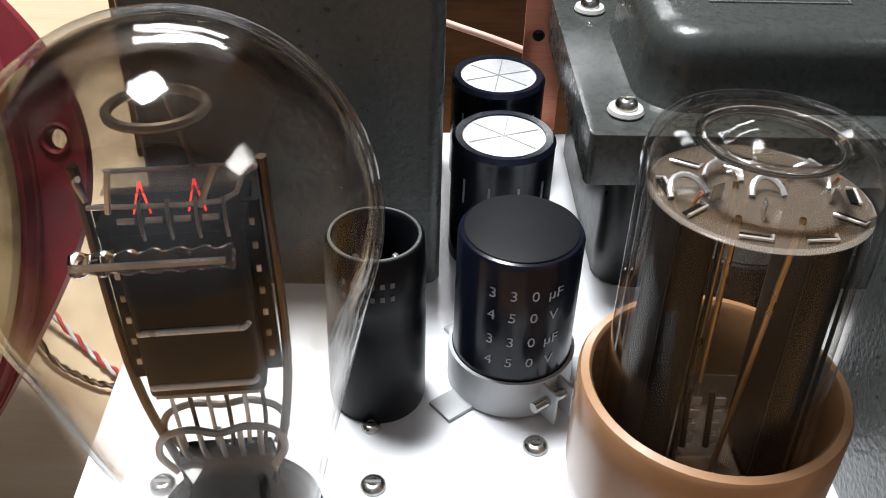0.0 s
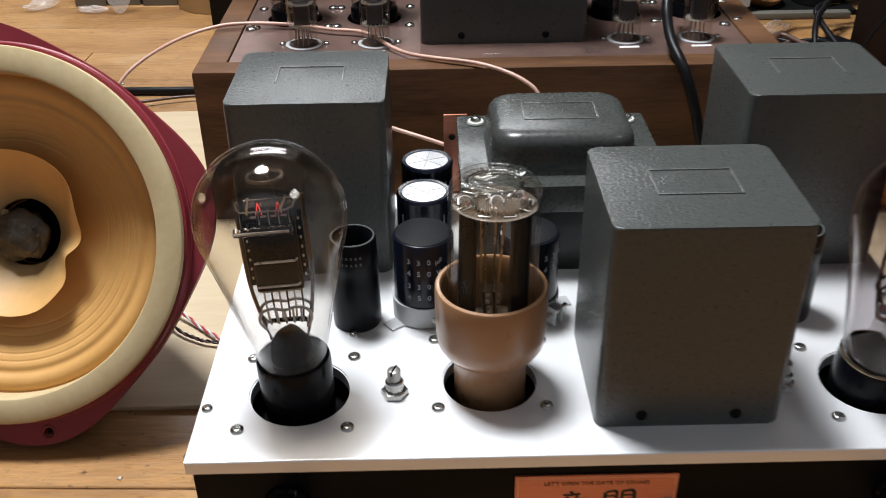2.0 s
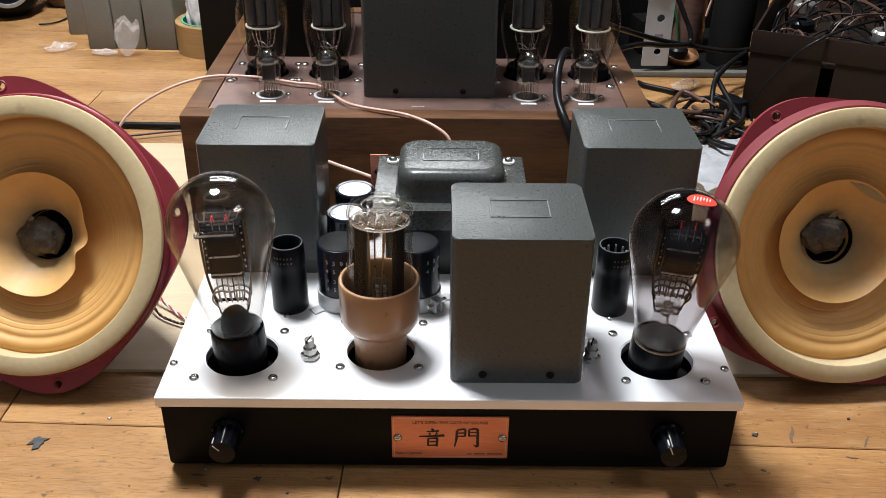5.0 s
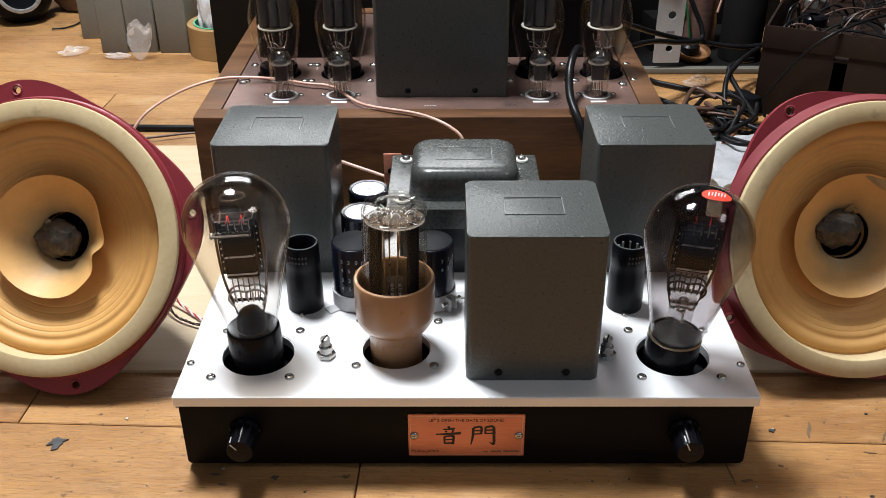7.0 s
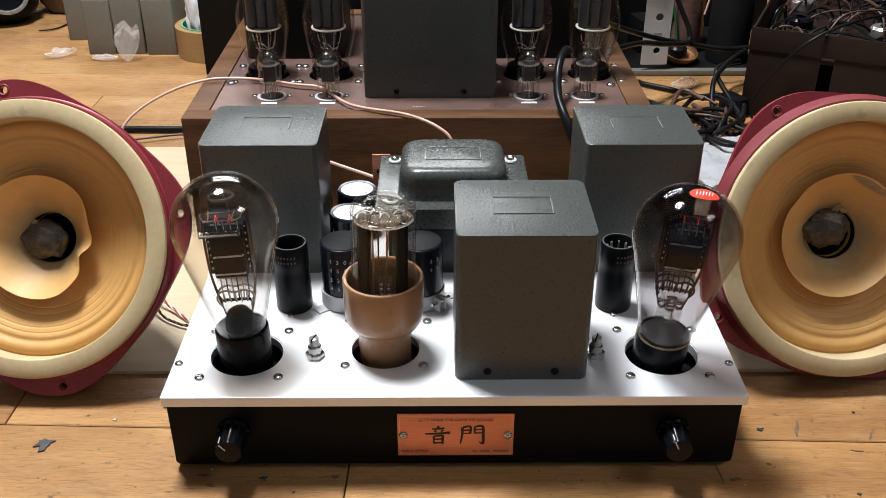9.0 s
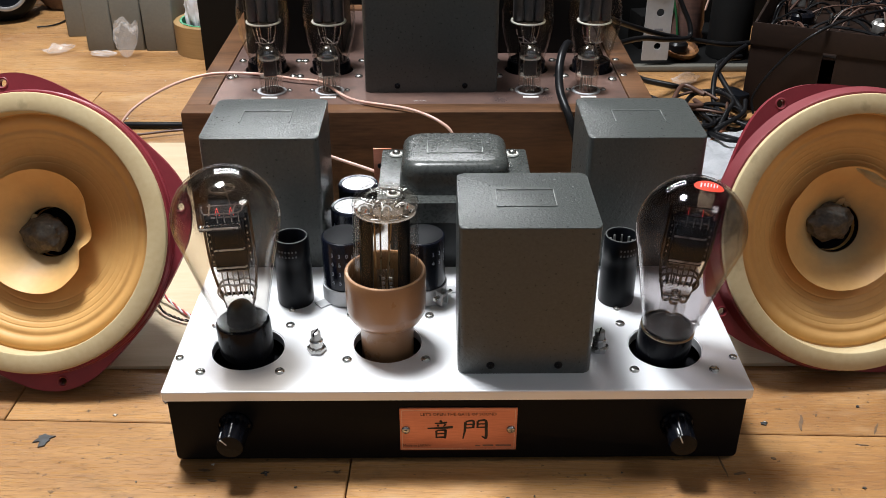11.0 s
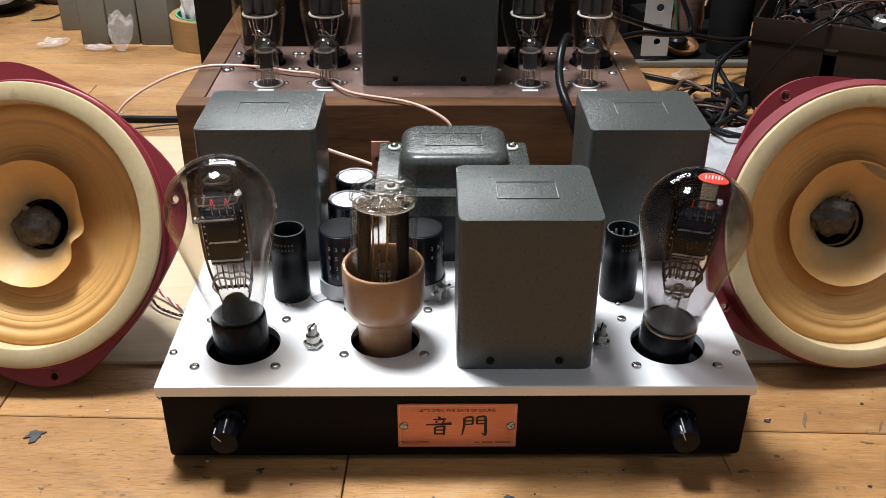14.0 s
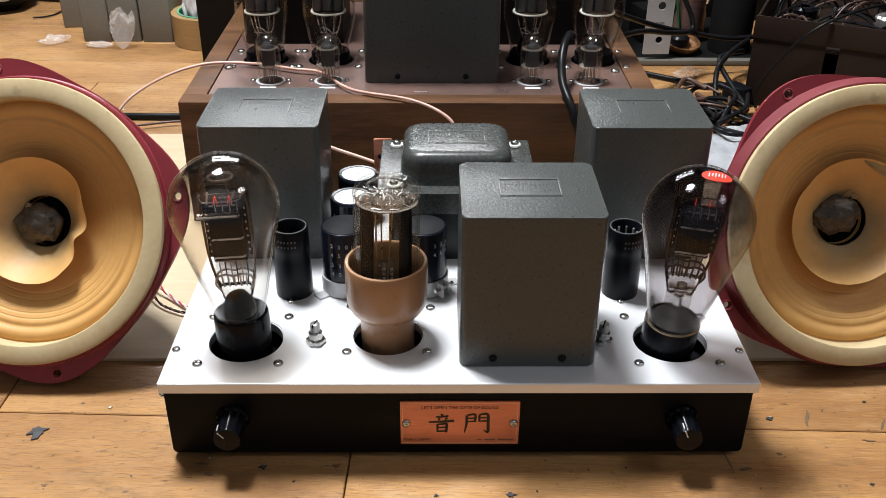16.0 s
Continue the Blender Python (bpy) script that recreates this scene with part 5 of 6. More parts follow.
def build_wooden_amplifier():
    a = thing("wooden_amplifier", pose(0, 0, 0), "valve amplifier in a walnut case with brown copper top", "amplifier")
    t = 0.020
    case = part("front_board", block(W0, V0, 0.002, W1, V0 + t, BT, 0.0015), WALNUT, a, "dark walnut front board")
    part("back_board", block(W0, V1 - t, 0.002, W1, V1, BT, 0.0015), WALNUT, a)
    part("side_board", block(W0, V0 + t + 0.0003, 0.002, W0 + t, V1 - t - 0.0003, BT - 0.0003, 0.0012), WALNUT, a)
    part("side_board", block(W1 - t, V0 + t + 0.0003, 0.002, W1, V1 - t - 0.0003, BT - 0.0003, 0.0012), WALNUT, a)
    for x in (W0 + 0.03, W1 - 0.03):
        for y in (V0 + 0.03, V1 - 0.03):
            part("foot", lathe([(0, 0), (0.01, 0), (0.01, 0.0025), (0, 0.0025)], 20), BLACK_RUBBER, a, at=pose(x, y, 0))
    holes = [(x, 0.4180, 0.0205) for x in (-0.1704, -0.1102, 0.0728, 0.1338)]
    top = part("copper_plate", holed_plate(W0 + t + 0.0005, V0 + t + 0.0005, W1 - t - 0.0005, V1 - t - 0.0005, BT - 0.0040, BT - 0.0015, holes, 0.0003), BROWN_COPPER, a, "brown tinted copper top plate", smooth=False)
    # Added near-black sheet stands for the shade under the copper plate's holes.
    part("socket_tray", block(W0 + t + 0.001, V0 + t + 0.001, BT - 0.03, W1 - t - 0.001, V1 - t - 0.001, BT - 0.028), HOLE_SHADE, a)
    z = BT - 0.0015
    transformer_cover(a, -0.0165, 0.3545 + 0.045, z, 0.1165, 0.090, 0.105)
    for cx in (-0.1500, 0.0875):
        can = part("output_transformer", prism(rounded(cx - 0.0475, 0.4635, cx + 0.0475, 0.5600, 0.004, 5), z, z + 0.125, 0.0012), BLACK_MATT, a, "black painted transformer can")
        part("can_lid", prism(rounded(cx - 0.0468, 0.4642, cx + 0.0468, 0.5593, 0.004, 5), z + 0.1251, z + 0.1275, 0.0008), BLACK_MATT, can)
    for cx in (-0.1704, -0.1102, 0.0728, 0.1338):
        for sx, sy in ((-0.027, -0.022), (0.027, -0.022), (-0.027, 0.022), (0.027, 0.022)):
            part("plate_screw", pan_screw(0.0036, 0.0022), STEEL, top, at=pose(cx + sx, 0.4180 + sy, z))
    for cx in (-0.1575, -0.1065, 0.0705, 0.1210):
        part("socket_ring", lathe([(0.0105, 0), (0.0128, 0), (0.0128, 0.0009), (0.0105, 0.0012)], 32), ZINC, top, at=pose(cx, 0.3585, z))
        part("label_strip", block(cx - 0.0068, 0.3405, z, cx + 0.0068, 0.3440, z + 0.0004), WHITE_PAPER, top, "small white paper label")
        for s in (-0.0155, 0.0155):
            part("plate_screw", pan_screw(0.0024, 0.0018), STEEL, top, at=pose(cx + s, 0.3600, z))
    for k, turn in enumerate((35, -35, 70, 35, -35)):
        part("ink_mark", block(-0.0011, -0.0002, z, 0.0011, 0.0002, z + 0.0002), INK_WHITE, top, at=pose(-0.0305 + k * 0.0022, 0.3338, 0, 0, 0, turn))
    for x, y in ((W0 + t + 0.006, 0.393), (W1 - t - 0.007, 0.386), (W0 + t + 0.008, 0.60), (W1 - t - 0.008, 0.60)):
        part("plate_screw", pan_screw(0.0042, 0.0024), STEEL, top, at=pose(x, y, z))
    return a


def power_valve(x, y):
    """Shouldered glass output valve."""
    v = thing("power_tube", pose(x, y, 0.0865), "shouldered clear glass power valve with black base", "vacuum tube", "power valves of the wooden amplifier")
    part("base", lathe([(0, 0), (0.0172, 0), (0.0178, 0.002), (0.0178, 0.034), (0.0168, 0.0355), (0, 0.0355)], 40), BLACK_BAKELITE, v, "black bakelite base")
    z0 = 0.0355
    prof = [(0.0165, z0 - 0.004), (0.0172, z0 + 0.004), (0.0205, z0 + 0.016), (0.0235, z0 + 0.030), (0.0243, z0 + 0.040), (0.0238, z0 + 0.050), (0.0212, z0 + 0.060), (0.0185, z0 + 0.068), (0.0180, z0 + 0.085), (0.0165, z0 + 0.093), (0.010, z0 + 0.099), (0, z0 + 0.101)]
    prof = [(max(p.x, 0), p.y) for p in spline([(r, z, 0) for r, z in prof], 4)]
    prof[-1] = (0, prof[-1][1])
    bulb = part("bulb", lathe(prof, 56), GLASS, v, "clear shouldered glass bulb")
    part("inner_wall", lathe([(max(r - 0.001, 0), z) for r, z in prof], 56), GLASS, bulb)
    part("stem", lathe([(0.012, z0), (0.010, z0 + 0.006), (0.006, z0 + 0.014), (0, z0 + 0.015)], 28), GLASS_ROD, v)
    wires = bmesh.new()
    for k in range(6):
        a = radians(60 * k)
        rod([(0.004 * math.cos(a), 0.004 * math.sin(a), z0 + 0.010), (0.009 * math.cos(a), 0.007 * math.sin(a), z0 + 0.022), (0.0115 * math.cos(a), 0.009 * math.sin(a), z0 + 0.036)], 0.0005, 6, wires, 4)
    part("lead_wires", wires, STEEL, v)
    part("spacer", lathe([(0.0140, z0 + 0.0362), (0.0158, z0 + 0.0360), (0.0162, z0 + 0.0367), (0.0158, z0 + 0.0374), (0.0140, z0 + 0.0372)], 40), NYLON, v, "white ceramic spacer ring")
    part("spacer_plate", lathe([(0, z0 + 0.0364), (0.0139, z0 + 0.0364), (0.0139, z0 + 0.0370), (0, z0 + 0.0370)], 36), SMOKED_MICA, v)
    for k in (-1, 0, 1):
        part("anode", prism(rounded(k * 0.0094 - 0.0045, -0.0078, k * 0.0094 + 0.0045, 0.0078, 0.003, 4), z0 + 0.0382, z0 + 0.084, 0.0004), GREY_ANODE, v, "grey metal anode fold")
    fuse = bmesh.new()
    for k in range(4):
        a = radians(90 * k + 20)
        rod([(0.003, 0, z0 + 0.015), (0.008 * math.cos(a), 0.008 * math.sin(a), z0 + 0.0175), (0.0105 * math.cos(a + 0.5), 0.0105 * math.sin(a + 0.5), z0 + 0.0190)], 0.0005, 6, fuse, 4)
    part("stem_wires", fuse, WIRE_STEEL, v)
    part("getter_flash", lathe([(0.0160, z0 + 0.088), (0.0150, z0 + 0.0935), (0.0095, z0 + 0.098), (0, z0 + 0.1)], 40), GETTER_SMALL, bulb, "dark getter film")
    return v


def small_valve(x, y):
    """Nine-pin miniature valve."""
    v = thing("miniature_tube", pose(x, y, BT - 0.0015), "small clear glass miniature valve with silvery top", "vacuum tube", "small valves of the wooden amplifier")
    R, H = 0.0103, 0.0455
    prof = [(R - 0.002, 0.0005), (R - 0.0002, 0.002), (R, 0.004), (R, H - 0.012), (R - 0.0012, H - 0.0075), (R - 0.0045, H - 0.0035), (0.0028, H - 0.0015), (0.0016, H + 0.0015), (0, H + 0.0022)]
    bulb = part("bulb", lathe(prof, 40), GLASS, v, "clear miniature glass envelope")
    part("inner_wall", lathe([(max(r - 0.0009, 0), z) for r, z in prof[:-1]], 40), GLASS, bulb)
    part("getter_flash", lathe([(R - 0.0012, H - 0.0125), (R - 0.0022, H - 0.008), (R - 0.0055, H - 0.0042), (0, H - 0.0025)], 36), GETTER_SMALL, bulb, "silvery getter film")
    part("anode", prism(rounded(-0.0056, -0.0042, 0.0056, 0.0042, 0.0012, 3), 0.0155, 0.0300, 0.0003), GREY_ANODE, v)
    part("mica_disc", lathe([(0.0055, 0.0302), (0.0092, 0.0302), (0.0092, 0.0308), (0.0055, 0.0308)], 28), WHITE_MICA, v)
    part("mica_disc", lathe([(0.0055, 0.0146), (0.0092, 0.0146), (0.0092, 0.0152), (0.0055, 0.0152)], 28), WHITE_MICA, v)
    w = bmesh.new()
    for k in range(9):
        a = radians(36 * k + 20)
        rod([(0.006 * math.cos(a), 0.006 * math.sin(a), 0.001), (0.0048 * math.cos(a), 0.0048 * math.sin(a), 0.0148)], 0.0004, 6, w)
    part("lead_wires", w, DULL_STEEL, v)
    return v


def cable(name, points, r, mat, label, category="cable", steps=10, seg=10):
    ob = part(name, rod(points, r, seg, smooth=steps), mat)
    return tagged(ob, label, category)


def crumpled_bag(name, m, w, h, label, seed, flat=0.0):
    bm = bmesh.new()
    bmesh.ops.create_icosphere(bm, subdivisions=4, radius=1.0)
    off = Vector((seed * 3.1, seed * 1.7, 0))
    for v in bm.verts:
        p = v.co.copy()
        f = 1 + 0.4 * noise.noise(p * 1.5 + off) + 0.26 * abs(noise.noise(p * 2.6 + off)) - 0.12 * abs(noise.noise(p * 5 + off))
        up = (p.z + 1) * 0.5
        wide = (0.70 + 0.75 * up) if h > w else 1.0
        v.co = Vector((p.x * w * f * wide + 0.12 * h * up, p.y * w * 0.4 * f, max(0.0, up * h * f)))
    ob = part(name, bm, BAG_FILM, None, "", False, m)
    return tagged(ob, label, "plastic bag")


# ---- assembly ----
build_room()
amplifier = build_amplifier()
globe_valve(-0.1308, 0.0445, pose(0, 0, 0, -1.2, -2.1, 0), 4, 0.1830, 0.0152, 0.0317, False, 0.0760, (0.0789, 0.0908), "balloon glass triode with black base and glowing filament")
globe_valve(0.1285, 0.0445, pose(0, 0, 0, 4.5, 3.2, 0), -10, 0.1805, 0.0158, 0.0315, True, 0.0850, (0.0872, 0.1040), "smoky balloon glass triode with red badge, lit")
rectifier_valve()
loudspeaker(disc_frame((-0.2841, 0.1195, 0.1013), 0.4585, -0.047), 0.194, ((0.25, 0.40, -0.0052, 0.001), (-0.40, 0.24, -0.0105, -0.002), (-0.85, 0.30, -0.0030, 0.001)), "bare driver with crimson basket and amber paper cone", 0.0424, (0.0, 0.001), (0.001, -0.002))
loudspeaker(disc_frame((0.2700, 0.1175, 0.1000), 0.3450, 0.07), 0.53, ((2.45, 0.18, -0.0015, -0.001), (1.2, 0.5, 0.001, 0.0)), "bare driver with torn amber paper whizzer and crimson basket", 0.0425, (-0.003, 0.002), (-0.002, 0.004), True, 0.005)
build_wooden_amplifier()
first = power_valve(-0.1704, 0.4180)
for px_ in (-0.1102, 0.0728, 0.1338):
    copy_thing(first, pose(px_, 0.4180, 0.0865))
first = small_valve(-0.1575, 0.3585)
for px_ in (-0.1065, 0.0705, 0.1210):
    copy_thing(first, pose(px_, 0.3585, BT - 0.0015))
tagged(part("plywood_sheet", block(-0.47, 0.102, 0.0003, 0.47, 0.500, 0.0033, 0.0008), PLYWOOD), "thin pale plywood sheet lying on the floor", "board")

cable("signal_cable", [(-0.318, 0.300, 0.006), (-0.312, 0.330, 0.040), (-0.302, 0.348, 0.070), (-0.2903, 0.3574, 0.090), (-0.2749, 0.3705, 0.101), (-0.2499, 0.3800, 0.112), (-0.2255, 0.3887, 0.1172), (-0.2047, 0.3945, 0.1175), (-0.1728, 0.3925, 0.117), (-0.1396, 0.3795, 0.117), (-0.1140, 0.3700, 0.117), (-0.0840, 0.3275, 0.117), (-0.0350, 0.3035, 0.1175), (-0.0075, 0.286, 0.112), (0.003, 0.279, 0.100), (0.006, 0.275, 0.07), (0.0, 0.26, 0.05)], 0.0013, PINK_WIRE, "thin pale pink wire lying over the walnut amplifier")
cable("signal_cable", [(-0.108, 0.262, 0.097), (-0.0978, 0.260, 0.0942), (-0.0855, 0.256, 0.0915), (-0.0715, 0.250, 0.0893), (-0.0587, 0.245, 0.0866), (-0.048, 0.2395, 0.084)], 0.0013, PINK_WIRE, "thin pale pink wire behind the capacitors")
cable("power_cable", [(0.108, 0.385, 0.146), (0.1035, 0.372, 0.151), (0.0975, 0.357, 0.147), (0.0940, 0.342, 0.137), (0.0930, 0.318, 0.126), (0.0985, 0.298, 0.113), (0.108, 0.290, 0.085), (0.12, 0.285, 0.04), (0.13, 0.28, 0.01)], 0.0036, BLACK_RUBBER, "black rubber mains cord draped over the walnut amplifier")
cable("power_cable", [(-0.44, 0.55, 0.004), (-0.363, 0.548, 0.004), (-0.30, 0.547, 0.004), (-0.235, 0.55, 0.004), (-0.20, 0.66, 0.004)], 0.0036, BLACK_RUBBER, "black rubber cord lying on the floor")
cable("lead_cable", [(-0.40, 0.50, 0.005), (-0.335, 0.518, 0.005), (-0.29, 0.53, 0.005), (-0.236, 0.528, 0.005)], 0.0014, BROWN_WIRE, "thin dark lead lying on the plywood sheet")


# ---- behind, to the west ----
def steel_can(x, y, w, d, h, turn, label):
    c = thing("transformer_can", pose(x, y, 0, 0, 0, turn), label, "transformer", "loose transformer cans on the floor")
    part("can_body", prism(rounded(-w / 2, -d / 2, w / 2, d / 2, 0.003, 4), 0, h, 0.0015), GREY_SHEET, c)
    part("lid", prism(rounded(-w / 2 + 0.001, -d / 2 + 0.001, w / 2 - 0.001, d / 2 - 0.001, 0.003, 4), h + 0.0002, h + 0.003, 0.0008), GREY_SHEET, c)
    return c


steel_can(-0.4695, 0.860, 0.037, 0.075, 0.0745, 1, "grey painted steel can standing on the floor")
steel_can(-0.4300, 0.862, 0.0405, 0.076, 0.0750, 0, "grey painted steel can among loose boxes")
steel_can(-0.3860, 0.8635, 0.042, 0.085, 0.0745, -1, "grey painted steel can beside tape roll")
steel_can(-0.521, 0.917, 0.034, 0.06, 0.072, 4, "dark grey steel can near the wall side")


def tape_roll(x, y):
    t = thing("tape_roll", pose(x, y, 0), "brown packing tape roll lying flat with green core", "tape")
    part("tape", lathe([(0.040, 0), (0.0475, 0), (0.048, 0.0005), (0.048, 0.0405), (0.0475, 0.041), (0.040, 0.041), (0.040, 0)], 64), TAPE, t)
    part("core", lathe([(0.037, 0), (0.0398, 0), (0.0398, 0.0420), (0.037, 0.0420), (0.037, 0)], 64), GREEN_CORE, t, "green cardboard core")
    return t


tape_roll(-0.3185, 0.832)


def bubble_wrap(x, y, z):
    """A wad of white film stuffed into the roll."""
    bm = bmesh.new()
    bmesh.ops.create_icosphere(bm, subdivisions=5, radius=1.0)
    for v in bm.verts:
        p = v.co.copy()
        f = 1 + 0.14 * noise.noise(p * 3) + 0.10 * abs(noise.noise(p * 9))
        v.co = Vector((p.x * 0.0305 * f, p.y * 0.0305 * f, (max(p.z, -0.75) + 0.75) * 0.068 * f))
    return tagged(part("bubble_wrap", bm, WHITE_FILM, None, "", True, pose(x, y, z)), "white crumpled bubble wrap stuffed in tape roll", "packing")


bubble_wrap(-0.3185, 0.832, 0.001)
crumpled_bag("plastic_bag", pose(-0.426, 0.792, 0.0005, 0, 0, 12), 0.0145, 0.048, "clear crumpled plastic bag leaning on a can", 1.3)
crumpled_bag("plastic_bag", pose(-0.458, 0.798, 0.0005, 0, 0, -5), 0.0165, 0.007, "flat clear plastic bag on the floor", 2.1)
crumpled_bag("plastic_bag", pose(-0.524, 0.812, 0.0005, 0, 0, 30), 0.0185, 0.011, "small crumpled clear bag on the floor", 3.7)


def black_cabinet():
    c = thing("black_cabinet", pose(-0.09, 0.72, 0), "matt black equipment cabinet behind the walnut amplifier", "cabinet")
    part("cabinet_body", block(-0.215, 0, 0.006, 0.235, 0.28, 0.34, 0.002), BLACK_MATT, c)
    for x in (-0.2, 0.21):
        part("foot", lathe([(0, 0), (0.012, 0), (0.012, 0.0058), (0, 0.0058)], 20), BLACK_RUBBER, c, at=pose(x, 0.03, 0))
        part("foot", lathe([(0, 0), (0.012, 0), (0.012, 0.0058), (0, 0.0058)], 20), BLACK_RUBBER, c, at=pose(x, 0.25, 0))
    return c


black_cabinet()


def horn_driver():
    d = thing("compression_driver", pose(-0.654, 0.978, 0.046) @ pose(0, 0, 0, 78, 0, 24), "black cylindrical compression driver lying on the floor", "loudspeaker")
    part("driver_body", lathe([(0, -0.05), (0.046, -0.05), (0.0475, -0.047), (0.0475, 0.005), (0.043, 0.012), (0.034, 0.016), (0.0335, 0.030), (0.029, 0.032), (0.026, 0.031), (0.0245, 0.012), (0, 0.010)], 56), BLACK_PLASTIC, d)
    part("rim", lathe([(0.0265, 0.0325), (0.0295, 0.0335), (0.0325, 0.0325)], 48), DULL_STEEL, d, "worn bare metal rim")
    return d


horn_driver()


def cloth_bundle(x, y):
    bm = bmesh.new()
    bmesh.ops.create_icosphere(bm, subdivisions=5, radius=1.0)
    for v in bm.verts:
        p = v.co.copy()
        f = 1 + 0.22 * noise.noise(p * 1.4) + 0.16 * abs(noise.noise(p * 3.1 + Vector((2, 0, 1)))) + 0.03 * noise.noise(p * 9)
        v.co = Vector((p.x * 0.048 * f, p.y * 0.042 * f, max(0.0, (p.z + 0.8) * 0.062 * f)))
    return tagged(part("cloth_bundle", bm, BROWN_CLOTH, None, "", True, pose(x, y, 0.0005)), "crumpled dusty brown cloth bundle on the floor", "cloth")


cloth_bundle(-0.590, 1.048)
cable("lead_cable", [(-0.594, 0.926, 0.0025), (-0.576, 0.934, 0.0022), (-0.566, 0.955, 0.002), (-0.560, 1.0, 0.002), (-0.55, 1.08, 0.002)], 0.0012, BLACK_RUBBER, "short black lead lying on the floor")


# ---- behind, to the east ----
def bracket_chassis():
    b = thing("bare_chassis", pose(0, 0, 0), "bare zinc chassis with side bracket and wound parts", "chassis")
    part("base_rail", block(0.236, 0.730, 0.0005, 0.398, 0.742, 0.0075, 0.001), GREY_SHEET, b)
    part("base_tray", block(0.236, 0.7425, 0.0005, 0.410, 0.93, 0.006, 0.001), BLACK_MATT, b)
    part("back_plate", block(0.150, 0.9305, 0.0005, 0.470, 0.934, 0.24, 0.001), BLACK_MATT, b)
    hole = [(0.2685 - 0.268, 0.034, 0.0048), (0.2685 - 0.268, 0.088, 0.0052)]
    side = part("side_bracket", holed_plate(-0.017, 0.0, 0.017, 0.16, 0, 0.0018, [(0.002, 0.0185, 0.0042), (0.0015, 0.0617, 0.0048)], 0.0003), ZINC, b, "zinc plated bracket with round holes", False, pose(0.268, 0.735, 0.0145, 90, 0, 2))
    part("bracket_bars", block(-0.004, 0.0385, 0.0019, 0.0065, 0.0415, 0.0021), INK_GREY, side)
    part("top_strut", block(-0.09, -0.001, -0.010, 0.0, 0.001, 0.010, 0.0004), ZINC, b, at=pose(0.27, 0.728, 0.122, 0, 28, 4))
    coil = part("wound_coil", lathe([(0, 0), (0.024, 0), (0.026, 0.004), (0.0275, 0.012), (0.0262, 0.022), (0.0275, 0.034), (0.026, 0.046), (0.027, 0.06), (0.0255, 0.1), (0, 0.1)], 40), COPPER_DARK, b, "copper coloured wound coil", at=pose(0.325, 0.83, 0.0062))
    part("rusty_dish", lathe([(0, 0.002), (0.018, 0.003), (0.0225, 0.008), (0.0235, 0.0135), (0.0225, 0.0140), (0.0205, 0.008), (0.016, 0.0055), (0, 0.005)], 40), RUST, b, "shallow rusty orange dish", at=pose(0.3085, 0.772, 0.0085, 14, 6, 0))
    part("wire_bundle", lathe([(0.0, 0), (0.011, 0), (0.013, 0.002), (0.013, 0.010), (0.010, 0.013), (0.0, 0.013)], 32), BLACK_RUBBER, b, at=pose(0.307, 0.775, 0.0135))
    part("choke_core", block(-0.028, -0.02, 0, 0.028, 0.02, 0.045, 0.002), BLACK_MATT, b, at=pose(0.285, 0.83, 0.0062, 0, 0, 12))
    part("black_can", lathe([(0, 0), (0.026, 0), (0.027, 0.001), (0.027, 0.15), (0.0255, 0.152), (0, 0.152)], 44), BLACK_MATT, b, "tall black can", at=pose(0.374, 0.780, 0.0062))
    return b


bracket_chassis()
for k, (mat, label, line) in enumerate((
        (LIME_WIRE, "yellow-green hook-up wire on the bare chassis", ((0.290, 0.820, 0.130), (0.302, 0.820, 0.104), (0.309, 0.822, 0.080), (0.312, 0.826, 0.045), (0.310, 0.83, 0.012))),
        (GREEN_WIRE, "dark green hook-up wire on the bare chassis", ((0.300, 0.815, 0.125), (0.296, 0.812, 0.092), (0.304, 0.810, 0.062), (0.298, 0.812, 0.030), (0.302, 0.82, 0.010))),
        (GREEN_WIRE, "dark green hook-up wire beside the coil", ((0.320, 0.800, 0.130), (0.306, 0.800, 0.112), (0.300, 0.802, 0.085), (0.308, 0.803, 0.050), (0.315, 0.805, 0.010))),
        (PINK_WIRE, "pale hook-up wire curling over the coil", ((0.318, 0.797, 0.110), (0.332, 0.797, 0.120), (0.347, 0.800, 0.112), (0.350, 0.802, 0.090), (0.345, 0.803, 0.060))))):
    cable("hook_up_wire", line, 0.0016, mat, label)


